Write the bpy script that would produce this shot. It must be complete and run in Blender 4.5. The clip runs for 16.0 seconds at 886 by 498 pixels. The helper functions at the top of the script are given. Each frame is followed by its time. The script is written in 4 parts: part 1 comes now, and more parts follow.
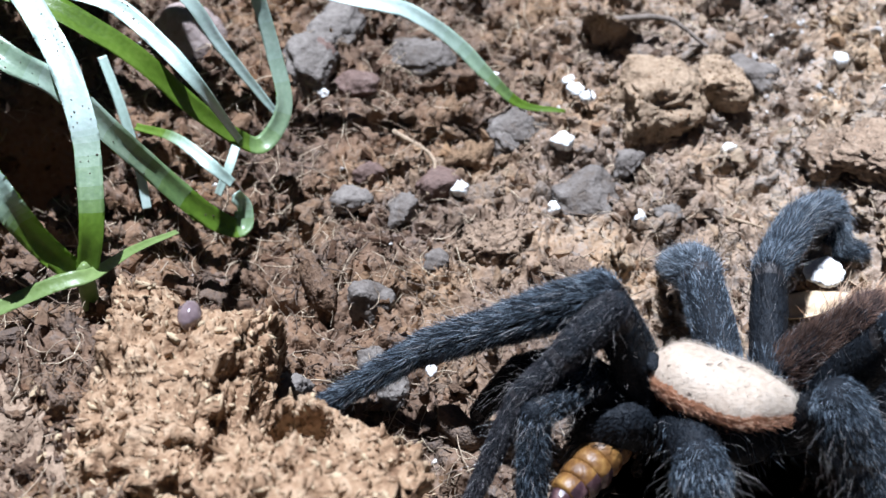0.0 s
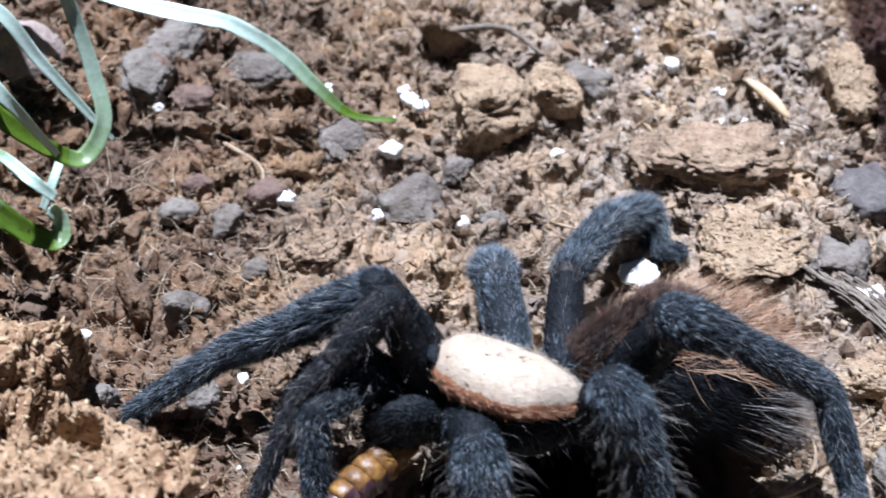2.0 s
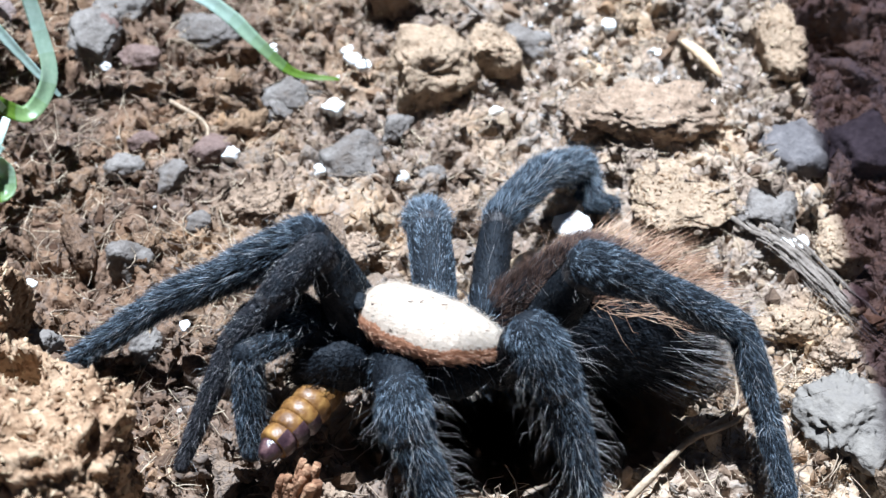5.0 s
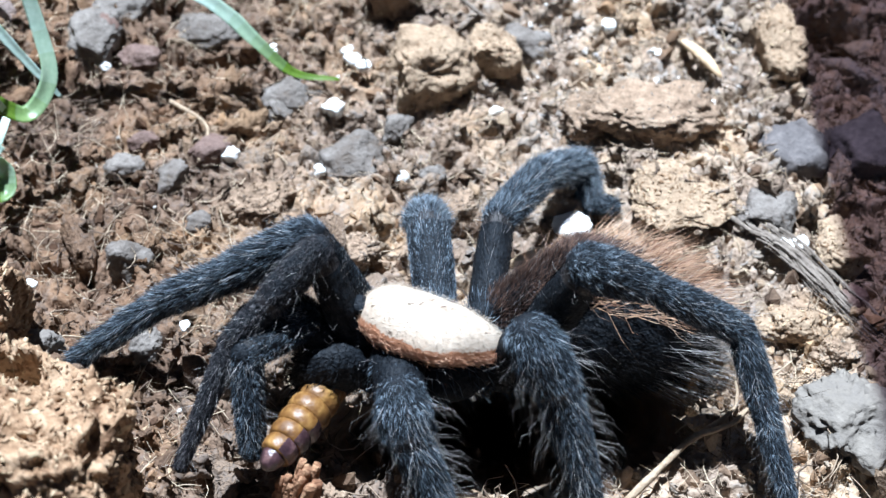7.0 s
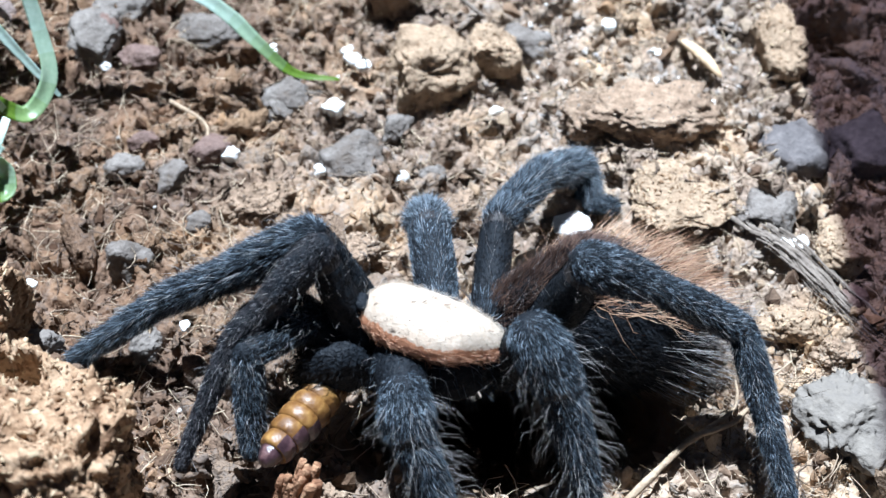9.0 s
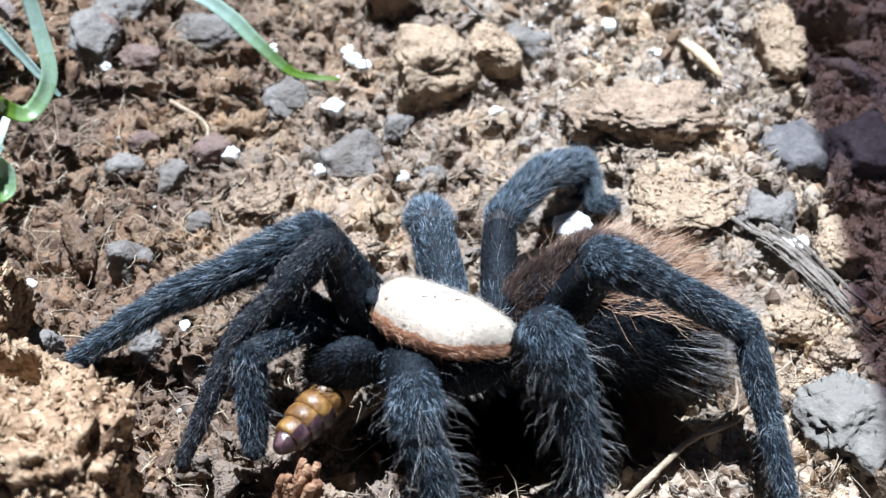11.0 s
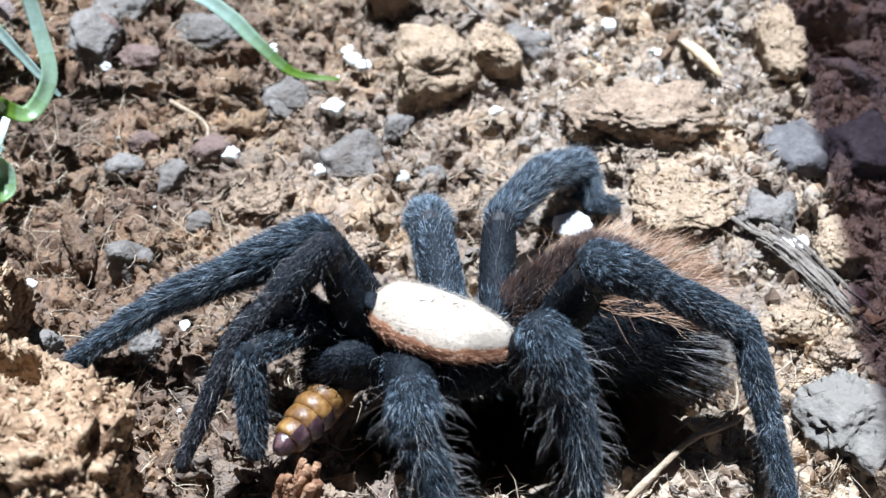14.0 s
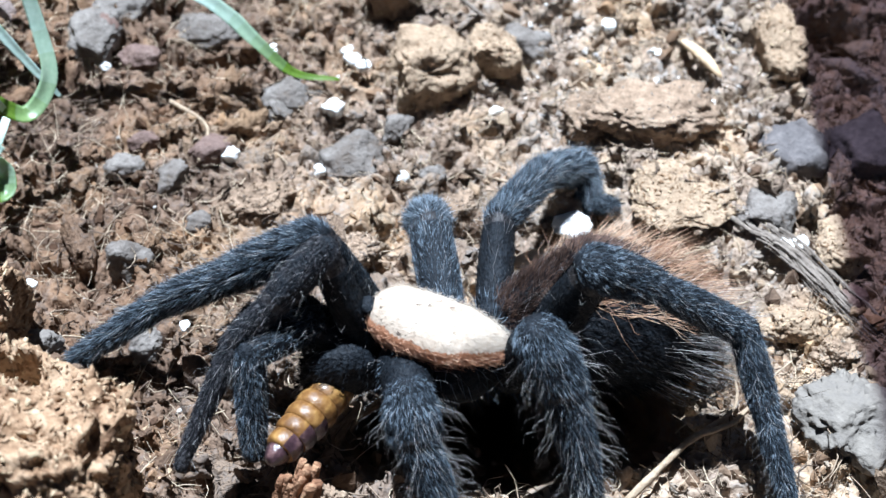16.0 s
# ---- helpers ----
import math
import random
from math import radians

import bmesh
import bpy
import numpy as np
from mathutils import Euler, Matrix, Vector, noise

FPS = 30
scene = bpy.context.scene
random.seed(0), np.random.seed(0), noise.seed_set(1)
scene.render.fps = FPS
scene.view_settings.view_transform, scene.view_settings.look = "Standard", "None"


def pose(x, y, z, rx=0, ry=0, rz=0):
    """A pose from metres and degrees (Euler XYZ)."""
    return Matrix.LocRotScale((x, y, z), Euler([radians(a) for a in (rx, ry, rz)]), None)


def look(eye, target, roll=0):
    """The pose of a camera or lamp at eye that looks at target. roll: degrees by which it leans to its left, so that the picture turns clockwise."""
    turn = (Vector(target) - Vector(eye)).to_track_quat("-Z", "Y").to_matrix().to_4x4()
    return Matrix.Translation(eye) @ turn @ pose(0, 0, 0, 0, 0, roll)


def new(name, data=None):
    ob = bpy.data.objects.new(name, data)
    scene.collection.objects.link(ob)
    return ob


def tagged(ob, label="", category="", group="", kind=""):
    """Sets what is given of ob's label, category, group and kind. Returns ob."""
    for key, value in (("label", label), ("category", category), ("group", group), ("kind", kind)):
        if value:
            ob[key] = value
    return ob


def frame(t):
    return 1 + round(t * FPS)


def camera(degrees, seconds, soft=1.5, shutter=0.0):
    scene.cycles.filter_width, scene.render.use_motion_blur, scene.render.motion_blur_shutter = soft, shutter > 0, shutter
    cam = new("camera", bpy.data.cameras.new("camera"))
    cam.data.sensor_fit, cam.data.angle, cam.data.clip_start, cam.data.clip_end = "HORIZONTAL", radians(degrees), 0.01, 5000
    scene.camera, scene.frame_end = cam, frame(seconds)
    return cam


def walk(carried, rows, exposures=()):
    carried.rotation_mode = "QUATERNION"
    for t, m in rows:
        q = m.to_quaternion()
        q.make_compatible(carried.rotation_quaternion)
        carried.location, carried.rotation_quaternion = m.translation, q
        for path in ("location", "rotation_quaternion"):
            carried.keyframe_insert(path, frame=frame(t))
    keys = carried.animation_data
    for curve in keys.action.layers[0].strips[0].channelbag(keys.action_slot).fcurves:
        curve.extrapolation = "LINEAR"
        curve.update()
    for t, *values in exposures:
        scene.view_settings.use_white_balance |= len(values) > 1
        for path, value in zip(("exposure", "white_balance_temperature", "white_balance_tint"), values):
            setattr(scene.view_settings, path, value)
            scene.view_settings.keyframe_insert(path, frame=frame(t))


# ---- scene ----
cam = camera(36.0, 16.0, soft=1.45, shutter=0.45)
# The close-up lens is sharp at the animal and soft behind it.
cam.data.dof.use_dof = True
cam.data.dof.focus_distance, cam.data.dof.aperture_fstop = 0.121, 46

# Seconds, eye, target, roll. The camera pans and slides to the right, then stands still.
PATH = [
    (0.0, (-0.02605, -0.076, 0.10864), (-0.028, 0.01481, -0.01074), 2.43),
    (0.5, (-0.02598, -0.07619, 0.10866), (-0.02797, 0.01488, -0.01051), 2.38),
    (0.8, (-0.02520, -0.07580, 0.10886), (-0.02800, 0.01485, -0.01058), 1.90),
    (1.0, (-0.02338, -0.07516, 0.10931), (-0.02786, 0.01476, -0.01067), 0.85),
    (1.3, (-0.02210, -0.07506, 0.10933), (-0.02670, 0.01508, -0.01045), 0.77),
    (1.5, (-0.01919, -0.07485, 0.10939), (-0.02401, 0.01583, -0.01), 0.58),
    (1.6, (-0.01680, -0.07530, 0.10936), (-0.02075, 0.01580, -0.00971), 0.81),
    (1.7, (-0.01345, -0.07602, 0.10930), (-0.01648, 0.01573, -0.00935), 1.13),
    (1.8, (-0.01090, -0.07655, 0.10925), (-0.01290, 0.01568, -0.00900), 1.42),
    (2.0, (-0.00871, -0.07703, 0.10921), (-0.01009, 0.01564, -0.00874), 1.62),
    (2.2, (-0.00645, -0.07840, 0.10948), (-0.00712, 0.01405, -0.00860), 1.70),
    (2.5, (-0.0046, -0.07953, 0.10973), (-0.00475, 0.01279, -0.0085), 1.76),
    (3.0, (-0.00358, -0.08279, 0.10962), (-0.00314, 0.0094, -0.00871), 2.06),
    (3.3, (-0.00460, -0.08235, 0.10977), (-0.00338, 0.00962, -0.00872), 2.70),
    (3.5, (-0.00475, -0.08222, 0.1098), (-0.00345, 0.00971, -0.00872), 2.84),
    (16.0, (-0.00475, -0.08222, 0.1098), (-0.00345, 0.00971, -0.00872), 2.84),
]
walk(cam, [(t, look(e, a, r)) for t, e, a, r in PATH],
     exposures=[(0.0, 1.12, 5700, 13.5), (2.5, 1.24, 5700, 15), (3.5, 1.5, 5620, 12.5), (6.5, 1.5, 5520, 8), (16.0, 1.5, 5520, 8)])

# ---- light: one hard lamp high behind the animal, dim bluish surroundings ----
SUN = Vector((-0.12, 0.38, 1.0)).normalized()
world = bpy.data.worlds.new("world")
scene.world = world
world.use_nodes = True
wn = world.node_tree.nodes
sky = wn.new("ShaderNodeTexSky")
sky.sky_type = "NISHITA"
sky.sun_disc = False
sky.sun_elevation = math.asin(SUN.z)
sky.sun_rotation = math.atan2(SUN.x, SUN.y)
world.node_tree.links.new(sky.outputs[0], wn["Background"].inputs[0])
wn["Background"].inputs[1].default_value = 0.007
sun = new("sun", bpy.data.lights.new("sun", "SUN"))
sun.data.energy = 5.0
sun.data.angle = radians(0.5)
sun.data.color = (0.95, 0.98, 1.0)
sun.matrix_world = look(SUN * 0.6, (0, 0, 0))
# ---- tools for shapes ----
MM = 0.001
rng = np.random.default_rng(7)


def lattice(ix, iy, iz, seed):
    h = (ix * 374761393 + iy * 668265263 + iz * 2147483647 + seed * 974711) & 0xFFFFFFFF
    h = ((h ^ (h >> 13)) * 1274126177) & 0xFFFFFFFF
    return ((h ^ (h >> 16)) & 0xFFFF) / 32767.5 - 1.0


def value_noise(p, seed=0):
    """Smooth noise from -1 to 1 at the rows of p."""
    p = np.asarray(p, float)
    i = np.floor(p).astype(np.int64)
    f = p - i
    u = f * f * f * (f * (f * 6 - 15) + 10)
    out = 0
    for a in (0, 1):
        for b in (0, 1):
            for c in (0, 1):
                w = (u[:, 0] if a else 1 - u[:, 0]) * (u[:, 1] if b else 1 - u[:, 1]) * (u[:, 2] if c else 1 - u[:, 2])
                out = out + w * lattice(i[:, 0] + a, i[:, 1] + b, i[:, 2] + c, seed)
    return out


def fbm(p, octaves=4, seed=0, gain=0.5):
    out, amp = 0, 1.0
    for o in range(octaves):
        out = out + amp * value_noise(np.asarray(p) * 2.03**o + 17.3 * o, seed + o)
        amp *= gain
    return out


def step(a, b, x):
    t = np.clip((x - a) / (b - a), 0, 1)
    return t * t * (3 - 2 * t)


def mesh_from(name, verts, faces, mats, smooth=True, slots=None):
    """A mesh from vertices in metres. slots: the material slot of each face."""
    me = bpy.data.meshes.new(name)
    me.from_pydata(np.asarray(verts).tolist(), [], faces if isinstance(faces, list) else faces.tolist())
    for m in mats if isinstance(mats, (list, tuple)) else [mats]:
        me.materials.append(m)
    if slots is not None:
        me.polygons.foreach_set("material_index", np.asarray(slots, np.int32))
    me.polygons.foreach_set("use_smooth", np.full(len(me.polygons), smooth))
    me.update()
    return me


def part(name, data, material, parent, label=""):
    """One mesh object under a thing or under a part; data: a bmesh or a mesh."""
    if isinstance(data, bmesh.types.BMesh):
        me = bpy.data.meshes.new(name)
        data.to_mesh(me)
        data.free()
        me.materials.append(material)
        me.polygons.foreach_set("use_smooth", np.full(len(me.polygons), True))
    else:
        me = data
    ob = new(name, me)
    ob.parent = parent
    if label:
        ob["label"] = label
    return ob


ICO = {}


def ico(level):
    if level not in ICO:
        bm = bmesh.new()
        bmesh.ops.create_icosphere(bm, subdivisions=level, radius=1.0)
        ICO[level] = (np.array([v.co[:] for v in bm.verts]), np.array([[v.index for v in f.verts] for f in bm.faces]))
        bm.free()
    return ICO[level]


def lump_points(radii, seed, level=4, boxy=0.0, rough=0.25, fine=0.06, facets=0, freq=1.3):
    """An uneven lump: a rounded box or ball, cut by facets, with coarse and fine relief. In the units of radii."""
    v, f = ico(level)
    r = random.Random(seed)
    p = v.copy()
    if boxy:
        p = np.sign(p) * np.abs(p) ** (1 - boxy)
        p /= np.linalg.norm(p, axis=1).max() ** 0.6
    for _ in range(facets):
        n = np.array([r.gauss(0, 1) for _ in range(3)])
        n /= np.linalg.norm(n)
        d = r.uniform(0.62, 0.85)
        over = np.maximum(p @ n - d, 0)
        p = p - over[:, None] * n * 0.92
    d = rough * fbm(v * freq + seed * 3.7, 3, seed) + fine * fbm(v * freq * 6 + seed, 4, seed + 9, 0.6)
    p = p * (1 + d[:, None])
    return p * np.asarray(radii, float), f


def turned(p, rx=0, ry=0, rz=0):
    m = np.array(Euler([radians(a) for a in (rx, ry, rz)]).to_matrix())
    return p @ m.T


def hairs(root, normal, along, length, thick, lift=0.5, droop=0.0, stray=0.25, seed=0, bend=0.5, plain=False):
    """Tapered bent bristles from the rows of root; plain: flat ones for short fur. Returns vertices and faces."""
    g = np.random.default_rng(seed)
    n = len(root)
    unit = lambda a: a / np.maximum(np.linalg.norm(a, axis=1, keepdims=True), 1e-12)
    lifts = lift * g.uniform(0.6, 1.5, (n, 1))
    d0 = unit(normal * lifts + along * (1 - 0.4 * lift) + g.normal(0, stray, (n, 3)))
    d1 = unit(d0 * 0.6 + along * bend + np.array([[0, 0, -droop]]) + g.normal(0, stray * 0.5, (n, 3)))
    length, thick = np.broadcast_to(length, n)[:, None], np.broadcast_to(thick, n)[:, None]
    side = unit(np.cross(d0, g.normal(0, 1, (n, 3))))
    up = np.cross(d0, side)
    mid, tip = root + d0 * length * 0.5, root + d0 * length * 0.5 + d1 * length * 0.5
    if plain:
        verts = np.stack([root - d0 * thick - side * thick, root - d0 * thick + side * thick, mid - side * thick * 0.8, mid + side * thick * 0.8, tip], 1)
        base = 5 * np.arange(n)[:, None]
        return verts.reshape(-1, 3), (base + np.array([[0, 1, 3, 2]])).tolist() + (base + np.array([[2, 3, 4]])).tolist()
    verts = np.empty((n, 7, 3))
    for k in range(3):
        a = 2 * math.pi * k / 3
        w = side * math.cos(a) + up * math.sin(a)
        verts[:, k] = root - d0 * thick + w * thick
        verts[:, 3 + k] = mid + w * thick * 0.75
    verts[:, 6] = tip
    quads = [[k, (k + 1) % 3, 3 + (k + 1) % 3, 3 + k] for k in range(3)]
    tris = [[3 + k, 3 + (k + 1) % 3, 6] for k in range(3)]
    base = 7 * np.arange(n)[:, None]
    faces = []
    for q in quads + tris:
        faces += (base + np.array([q])).tolist()
    return verts.reshape(-1, 3), faces


def joined(*pieces):
    """Joins (vertices, faces, slot) pieces; gives vertices, faces, slots."""
    vs, fs, ss, k = [], [], [], 0
    for v, f, s in pieces:
        vs.append(np.asarray(v))
        f = f if isinstance(f, list) else f.tolist()
        fs += [[i + k for i in q] for q in f]
        ss += [s] * len(f)
        k += len(v)
    return np.concatenate(vs), fs, ss


def tube(path, radii, sides=12, squash=1.0):
    """A tube with round ends along a list of points; radii one for each point."""
    path = np.asarray(path, float)
    n = len(path)
    tan = np.gradient(path, axis=0)
    tan /= np.linalg.norm(tan, axis=1, keepdims=True)
    ref = np.array([0.0, 0, 1]) if abs(tan[0][2]) < 0.9 else np.array([0.0, 1, 0])
    a = np.cross(tan[0], ref)
    a /= np.linalg.norm(a)
    verts = []
    for i in range(n):
        a = a - tan[i] * (a @ tan[i])
        a /= np.linalg.norm(a)
        b = np.cross(tan[i], a)
        for k in range(sides):
            w = 2 * math.pi * k / sides
            verts.append(path[i] + radii[i] * (a * math.cos(w) + b * math.sin(w) * squash))
    faces = [[i * sides + k, i * sides + (k + 1) % sides, (i + 1) * sides + (k + 1) % sides, (i + 1) * sides + k]
             for i in range(n - 1) for k in range(sides)]
    faces += [list(range(sides))[::-1], [(n - 1) * sides + k for k in range(sides)]]
    return np.array(verts), faces


def smooth_line(points, n):
    """n points of a smooth curve through the given ones."""
    p = np.asarray(points, float)
    p = np.concatenate([[2 * p[0] - p[1]], p, [2 * p[-1] - p[-2]]])
    out = []
    for s in np.linspace(0, len(p) - 3 - 1e-9, n):
        i = int(s)
        t = s - i
        a, b, c, d = p[i : i + 4]
        out.append(0.5 * (2 * b + (c - a) * t + (2 * a - 5 * b + 4 * c - d) * t * t + (3 * b - a - 3 * c + d) * t**3))
    return np.array(out)
# ---- materials ----


def material(name, ramp, scale=300.0, rough=0.85, bump=0.4, fine=1500.0, vary=0.0, island=False, mix=0.35, coat=0.0,
             sheen=0.0, through_light=0.0, through_colour=None, damp_shaded=None, depth=0.0009, specular=0.35):
    """Two scales of noise run over a colour ramp; relief from both. vary: shift from object to object or piece to piece."""
    m = bpy.data.materials.new(name)
    m.use_nodes = True
    nt = m.node_tree
    nd, ln = nt.nodes, nt.links
    bsdf = nd["Principled BSDF"]
    tc = nd.new("ShaderNodeTexCoord")
    big, small = nd.new("ShaderNodeTexNoise"), nd.new("ShaderNodeTexNoise")
    big.inputs["Scale"].default_value, small.inputs["Scale"].default_value = scale, fine
    big.inputs["Detail"].default_value, small.inputs["Detail"].default_value = 4, 3
    big.inputs["Roughness"].default_value = 0.6
    for t in (big, small):
        ln.new(tc.outputs["Object"], t.inputs["Vector"])
    blend = nd.new("ShaderNodeMix")
    blend.inputs[0].default_value = mix
    ln.new(big.outputs["Fac"], blend.inputs[2])
    ln.new(small.outputs["Fac"], blend.inputs[3])
    fac = blend.outputs[0]
    if vary:
        add = nd.new("ShaderNodeMath")
        add.operation = "MULTIPLY_ADD"
        add.inputs[1].default_value = vary
        src = nd.new("ShaderNodeNewGeometry").outputs["Random Per Island"] if island else nd.new("ShaderNodeObjectInfo").outputs["Random"]
        ln.new(src, add.inputs[0])
        off = nd.new("ShaderNodeMath")
        off.operation = "ADD"
        off.inputs[1].default_value = -vary / 2
        ln.new(fac, off.inputs[0])
        ln.new(off.outputs[0], add.inputs[2])
        fac = add.outputs[0]
    cr = nd.new("ShaderNodeValToRGB")
    el = cr.color_ramp.elements
    while len(el) < len(ramp):
        el.new(0.5)
    for e, (pos, col) in zip(el, ramp):
        e.position, e.color = pos, (*col, 1)
    ln.new(fac, cr.inputs[0])
    colour = cr.outputs[0]
    if damp_shaded:
        # Soil darkened towards the plant for damp and for shade there: its edge wanders.
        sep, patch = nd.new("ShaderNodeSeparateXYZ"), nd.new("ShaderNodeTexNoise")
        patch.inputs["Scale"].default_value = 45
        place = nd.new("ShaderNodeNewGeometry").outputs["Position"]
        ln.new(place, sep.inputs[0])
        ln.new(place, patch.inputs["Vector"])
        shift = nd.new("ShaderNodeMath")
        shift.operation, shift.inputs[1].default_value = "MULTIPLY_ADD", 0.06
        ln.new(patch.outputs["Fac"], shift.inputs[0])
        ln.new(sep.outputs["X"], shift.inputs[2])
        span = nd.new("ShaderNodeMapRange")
        span.inputs["From Min"].default_value, span.inputs["From Max"].default_value = damp_shaded
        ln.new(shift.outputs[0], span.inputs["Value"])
        damp_shade = nd.new("ShaderNodeMix")
        damp_shade.data_type, damp_shade.blend_type = "RGBA", "MULTIPLY"
        damp_shade.inputs[7].default_value = (0.5, 0.42, 0.375, 1)
        ln.new(span.outputs[0], damp_shade.inputs[0])
        ln.new(colour, damp_shade.inputs[6])
        colour = damp_shade.outputs[2]
        # Wide patches of greyer and of more yellow soil.
        wide, tone, tint = nd.new("ShaderNodeTexNoise"), nd.new("ShaderNodeValToRGB"), nd.new("ShaderNodeMix")
        wide.inputs["Scale"].default_value, wide.inputs["Detail"].default_value = 85, 3
        ln.new(place, wide.inputs["Vector"])
        te = tone.color_ramp.elements
        te.new(0.5)
        for e, (pos, col) in zip(te, ((0.34, (0.72, 0.72, 0.74)), (0.5, (0.92, 0.88, 0.84)), (0.66, (1.12, 1.0, 0.82)))):
            e.position, e.color = pos, (*col, 1)
        ln.new(wide.outputs["Fac"], tone.inputs[0])
        tint.data_type, tint.blend_type = "RGBA", "MULTIPLY"
        tint.inputs[0].default_value = 1.0
        ln.new(colour, tint.inputs[6])
        ln.new(tone.outputs[0], tint.inputs[7])
        colour = tint.outputs[2]
    ln.new(colour, bsdf.inputs["Base Color"])
    bsdf.inputs["Roughness"].default_value = rough
    bsdf.inputs["Specular IOR Level"].default_value = specular
    bsdf.inputs["Coat Weight"].default_value = coat
    bsdf.inputs["Sheen Weight"].default_value = sheen
    if bump:
        bp = nd.new("ShaderNodeBump")
        bp.inputs["Strength"].default_value = bump
        bp.inputs["Distance"].default_value = depth
        ln.new(blend.outputs[0], bp.inputs["Height"])
        ln.new(bp.outputs[0], bsdf.inputs["Normal"])
    if through_light:
        tr = nd.new("ShaderNodeBsdfTranslucent")
        if through_colour:
            tr.inputs[0].default_value = (*through_colour, 1)
        else:
            ln.new(cr.outputs[0], tr.inputs[0])
        ms = nd.new("ShaderNodeMixShader")
        ms.inputs[0].default_value = through_light
        ln.new(bsdf.outputs[0], ms.inputs[1])
        ln.new(tr.outputs[0], ms.inputs[2])
        ln.new(ms.outputs[0], nd["Material Output"].inputs[0])
    return m


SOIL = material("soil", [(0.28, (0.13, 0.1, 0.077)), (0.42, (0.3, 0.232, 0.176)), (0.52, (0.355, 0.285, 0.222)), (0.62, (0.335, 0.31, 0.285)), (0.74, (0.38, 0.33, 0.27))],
                scale=160, fine=1500, bump=0.7, mix=0.55, rough=0.95, specular=0.15, damp_shaded=(0.041, -0.009))
CRUMBS = [(0.2, (0.12, 0.091, 0.07)), (0.38, (0.235, 0.182, 0.137)), (0.5, (0.32, 0.256, 0.195)), (0.6, (0.27, 0.246, 0.222)), (0.72, (0.31, 0.255, 0.2)), (0.88, (0.41, 0.345, 0.275))]
SHRED = material("bark shred", [(0.2, (0.1, 0.066, 0.044)), (0.45, (0.23, 0.16, 0.108)), (0.65, (0.34, 0.26, 0.18)), (0.88, (0.37, 0.305, 0.23))], scale=500, fine=2200, bump=0.6, vary=0.7, island=True, rough=0.85, specular=0.2, damp_shaded=(0.041, -0.009))
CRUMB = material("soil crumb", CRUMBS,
                 scale=450, fine=2400, bump=0.9, mix=0.6, vary=0.4, island=True, rough=0.95, specular=0.15, damp_shaded=(0.041, -0.009))
FIBRE = material("plant fibre", [(0.2, (0.09, 0.062, 0.045)), (0.5, (0.22, 0.16, 0.11)), (0.85, (0.5, 0.41, 0.29))],
                 scale=500, fine=2500, bump=0.3, vary=0.7, island=True, rough=0.8)
GREY = material("grey stone", [(0.28, (0.1, 0.078, 0.06)), (0.4, (0.122, 0.104, 0.09)), (0.54, (0.17, 0.15, 0.132)), (0.66, (0.225, 0.2, 0.175)), (0.76, (0.27, 0.22, 0.175))], scale=350, fine=1800, bump=1.0, vary=0.16, rough=0.9)
DARK = material("dark stone", [(0.3, (0.05, 0.044, 0.044)), (0.5, (0.1, 0.089, 0.087)), (0.7, (0.17, 0.15, 0.142))], scale=350, fine=1800, bump=0.6, vary=0.1, rough=0.75)
RUST = material("rust brown stone", [(0.3, (0.07, 0.042, 0.033)), (0.52, (0.14, 0.09, 0.073)), (0.7, (0.2, 0.145, 0.12))], scale=350, fine=1800, bump=0.9, vary=0.1, rough=0.75)
PALE = material("pale grey rock", [(0.28, (0.09, 0.07, 0.054)), (0.4, (0.16, 0.142, 0.124)), (0.54, (0.17, 0.15, 0.127)), (0.7, (0.235, 0.21, 0.18))], scale=420, fine=1500, bump=0.7, rough=0.9)
CLOD = material("tan clay clod", [(0.28, (0.14, 0.092, 0.058)), (0.45, (0.26, 0.188, 0.125)), (0.6, (0.34, 0.255, 0.174)), (0.75, (0.38, 0.3, 0.215))], scale=420, fine=2000, bump=0.9, vary=0.12, rough=0.95, specular=0.15)
BROWN = material("brown soil clod", [(0.28, (0.11, 0.076, 0.052)), (0.48, (0.26, 0.185, 0.128)), (0.66, (0.37, 0.28, 0.2))], scale=420, fine=2000, bump=0.9, vary=0.12, rough=0.95, specular=0.15)
WOOD = material("decayed wood", [(0.25, (0.063, 0.035, 0.019)), (0.4, (0.177, 0.104, 0.060)), (0.5, (0.278, 0.181, 0.108)), (0.62, (0.380, 0.271, 0.176)), (0.78, (0.271, 0.196, 0.118))], scale=220, fine=1400, bump=1.0, mix=0.5, rough=0.95, specular=0.15)
SPLINT = material("torn red brown wood", [(0.25, (0.08, 0.036, 0.02)), (0.45, (0.2, 0.1, 0.055)), (0.65, (0.34, 0.2, 0.115)), (0.82, (0.44, 0.29, 0.18))], scale=600, fine=2200, bump=0.9, vary=0.2, rough=0.9, specular=0.15)
CHIP = material("wood flake", [(0.2, (0.117, 0.069, 0.037)), (0.42, (0.233, 0.145, 0.085)), (0.62, (0.316, 0.214, 0.135)), (0.85, (0.406, 0.313, 0.200))], scale=500, fine=2200, bump=0.6, vary=0.85, island=True, rough=0.95, specular=0.15)
PERLITE = material("perlite", [(0.25, (0.62, 0.61, 0.58)), (0.5, (0.82, 0.82, 0.8))], scale=900, fine=3000, bump=0.7, rough=0.9)
HUSK = material("seed husk", [(0.3, (0.4, 0.27, 0.15)), (0.6, (0.6, 0.46, 0.3))], scale=300, fine=1500, bump=0.3, rough=0.6)
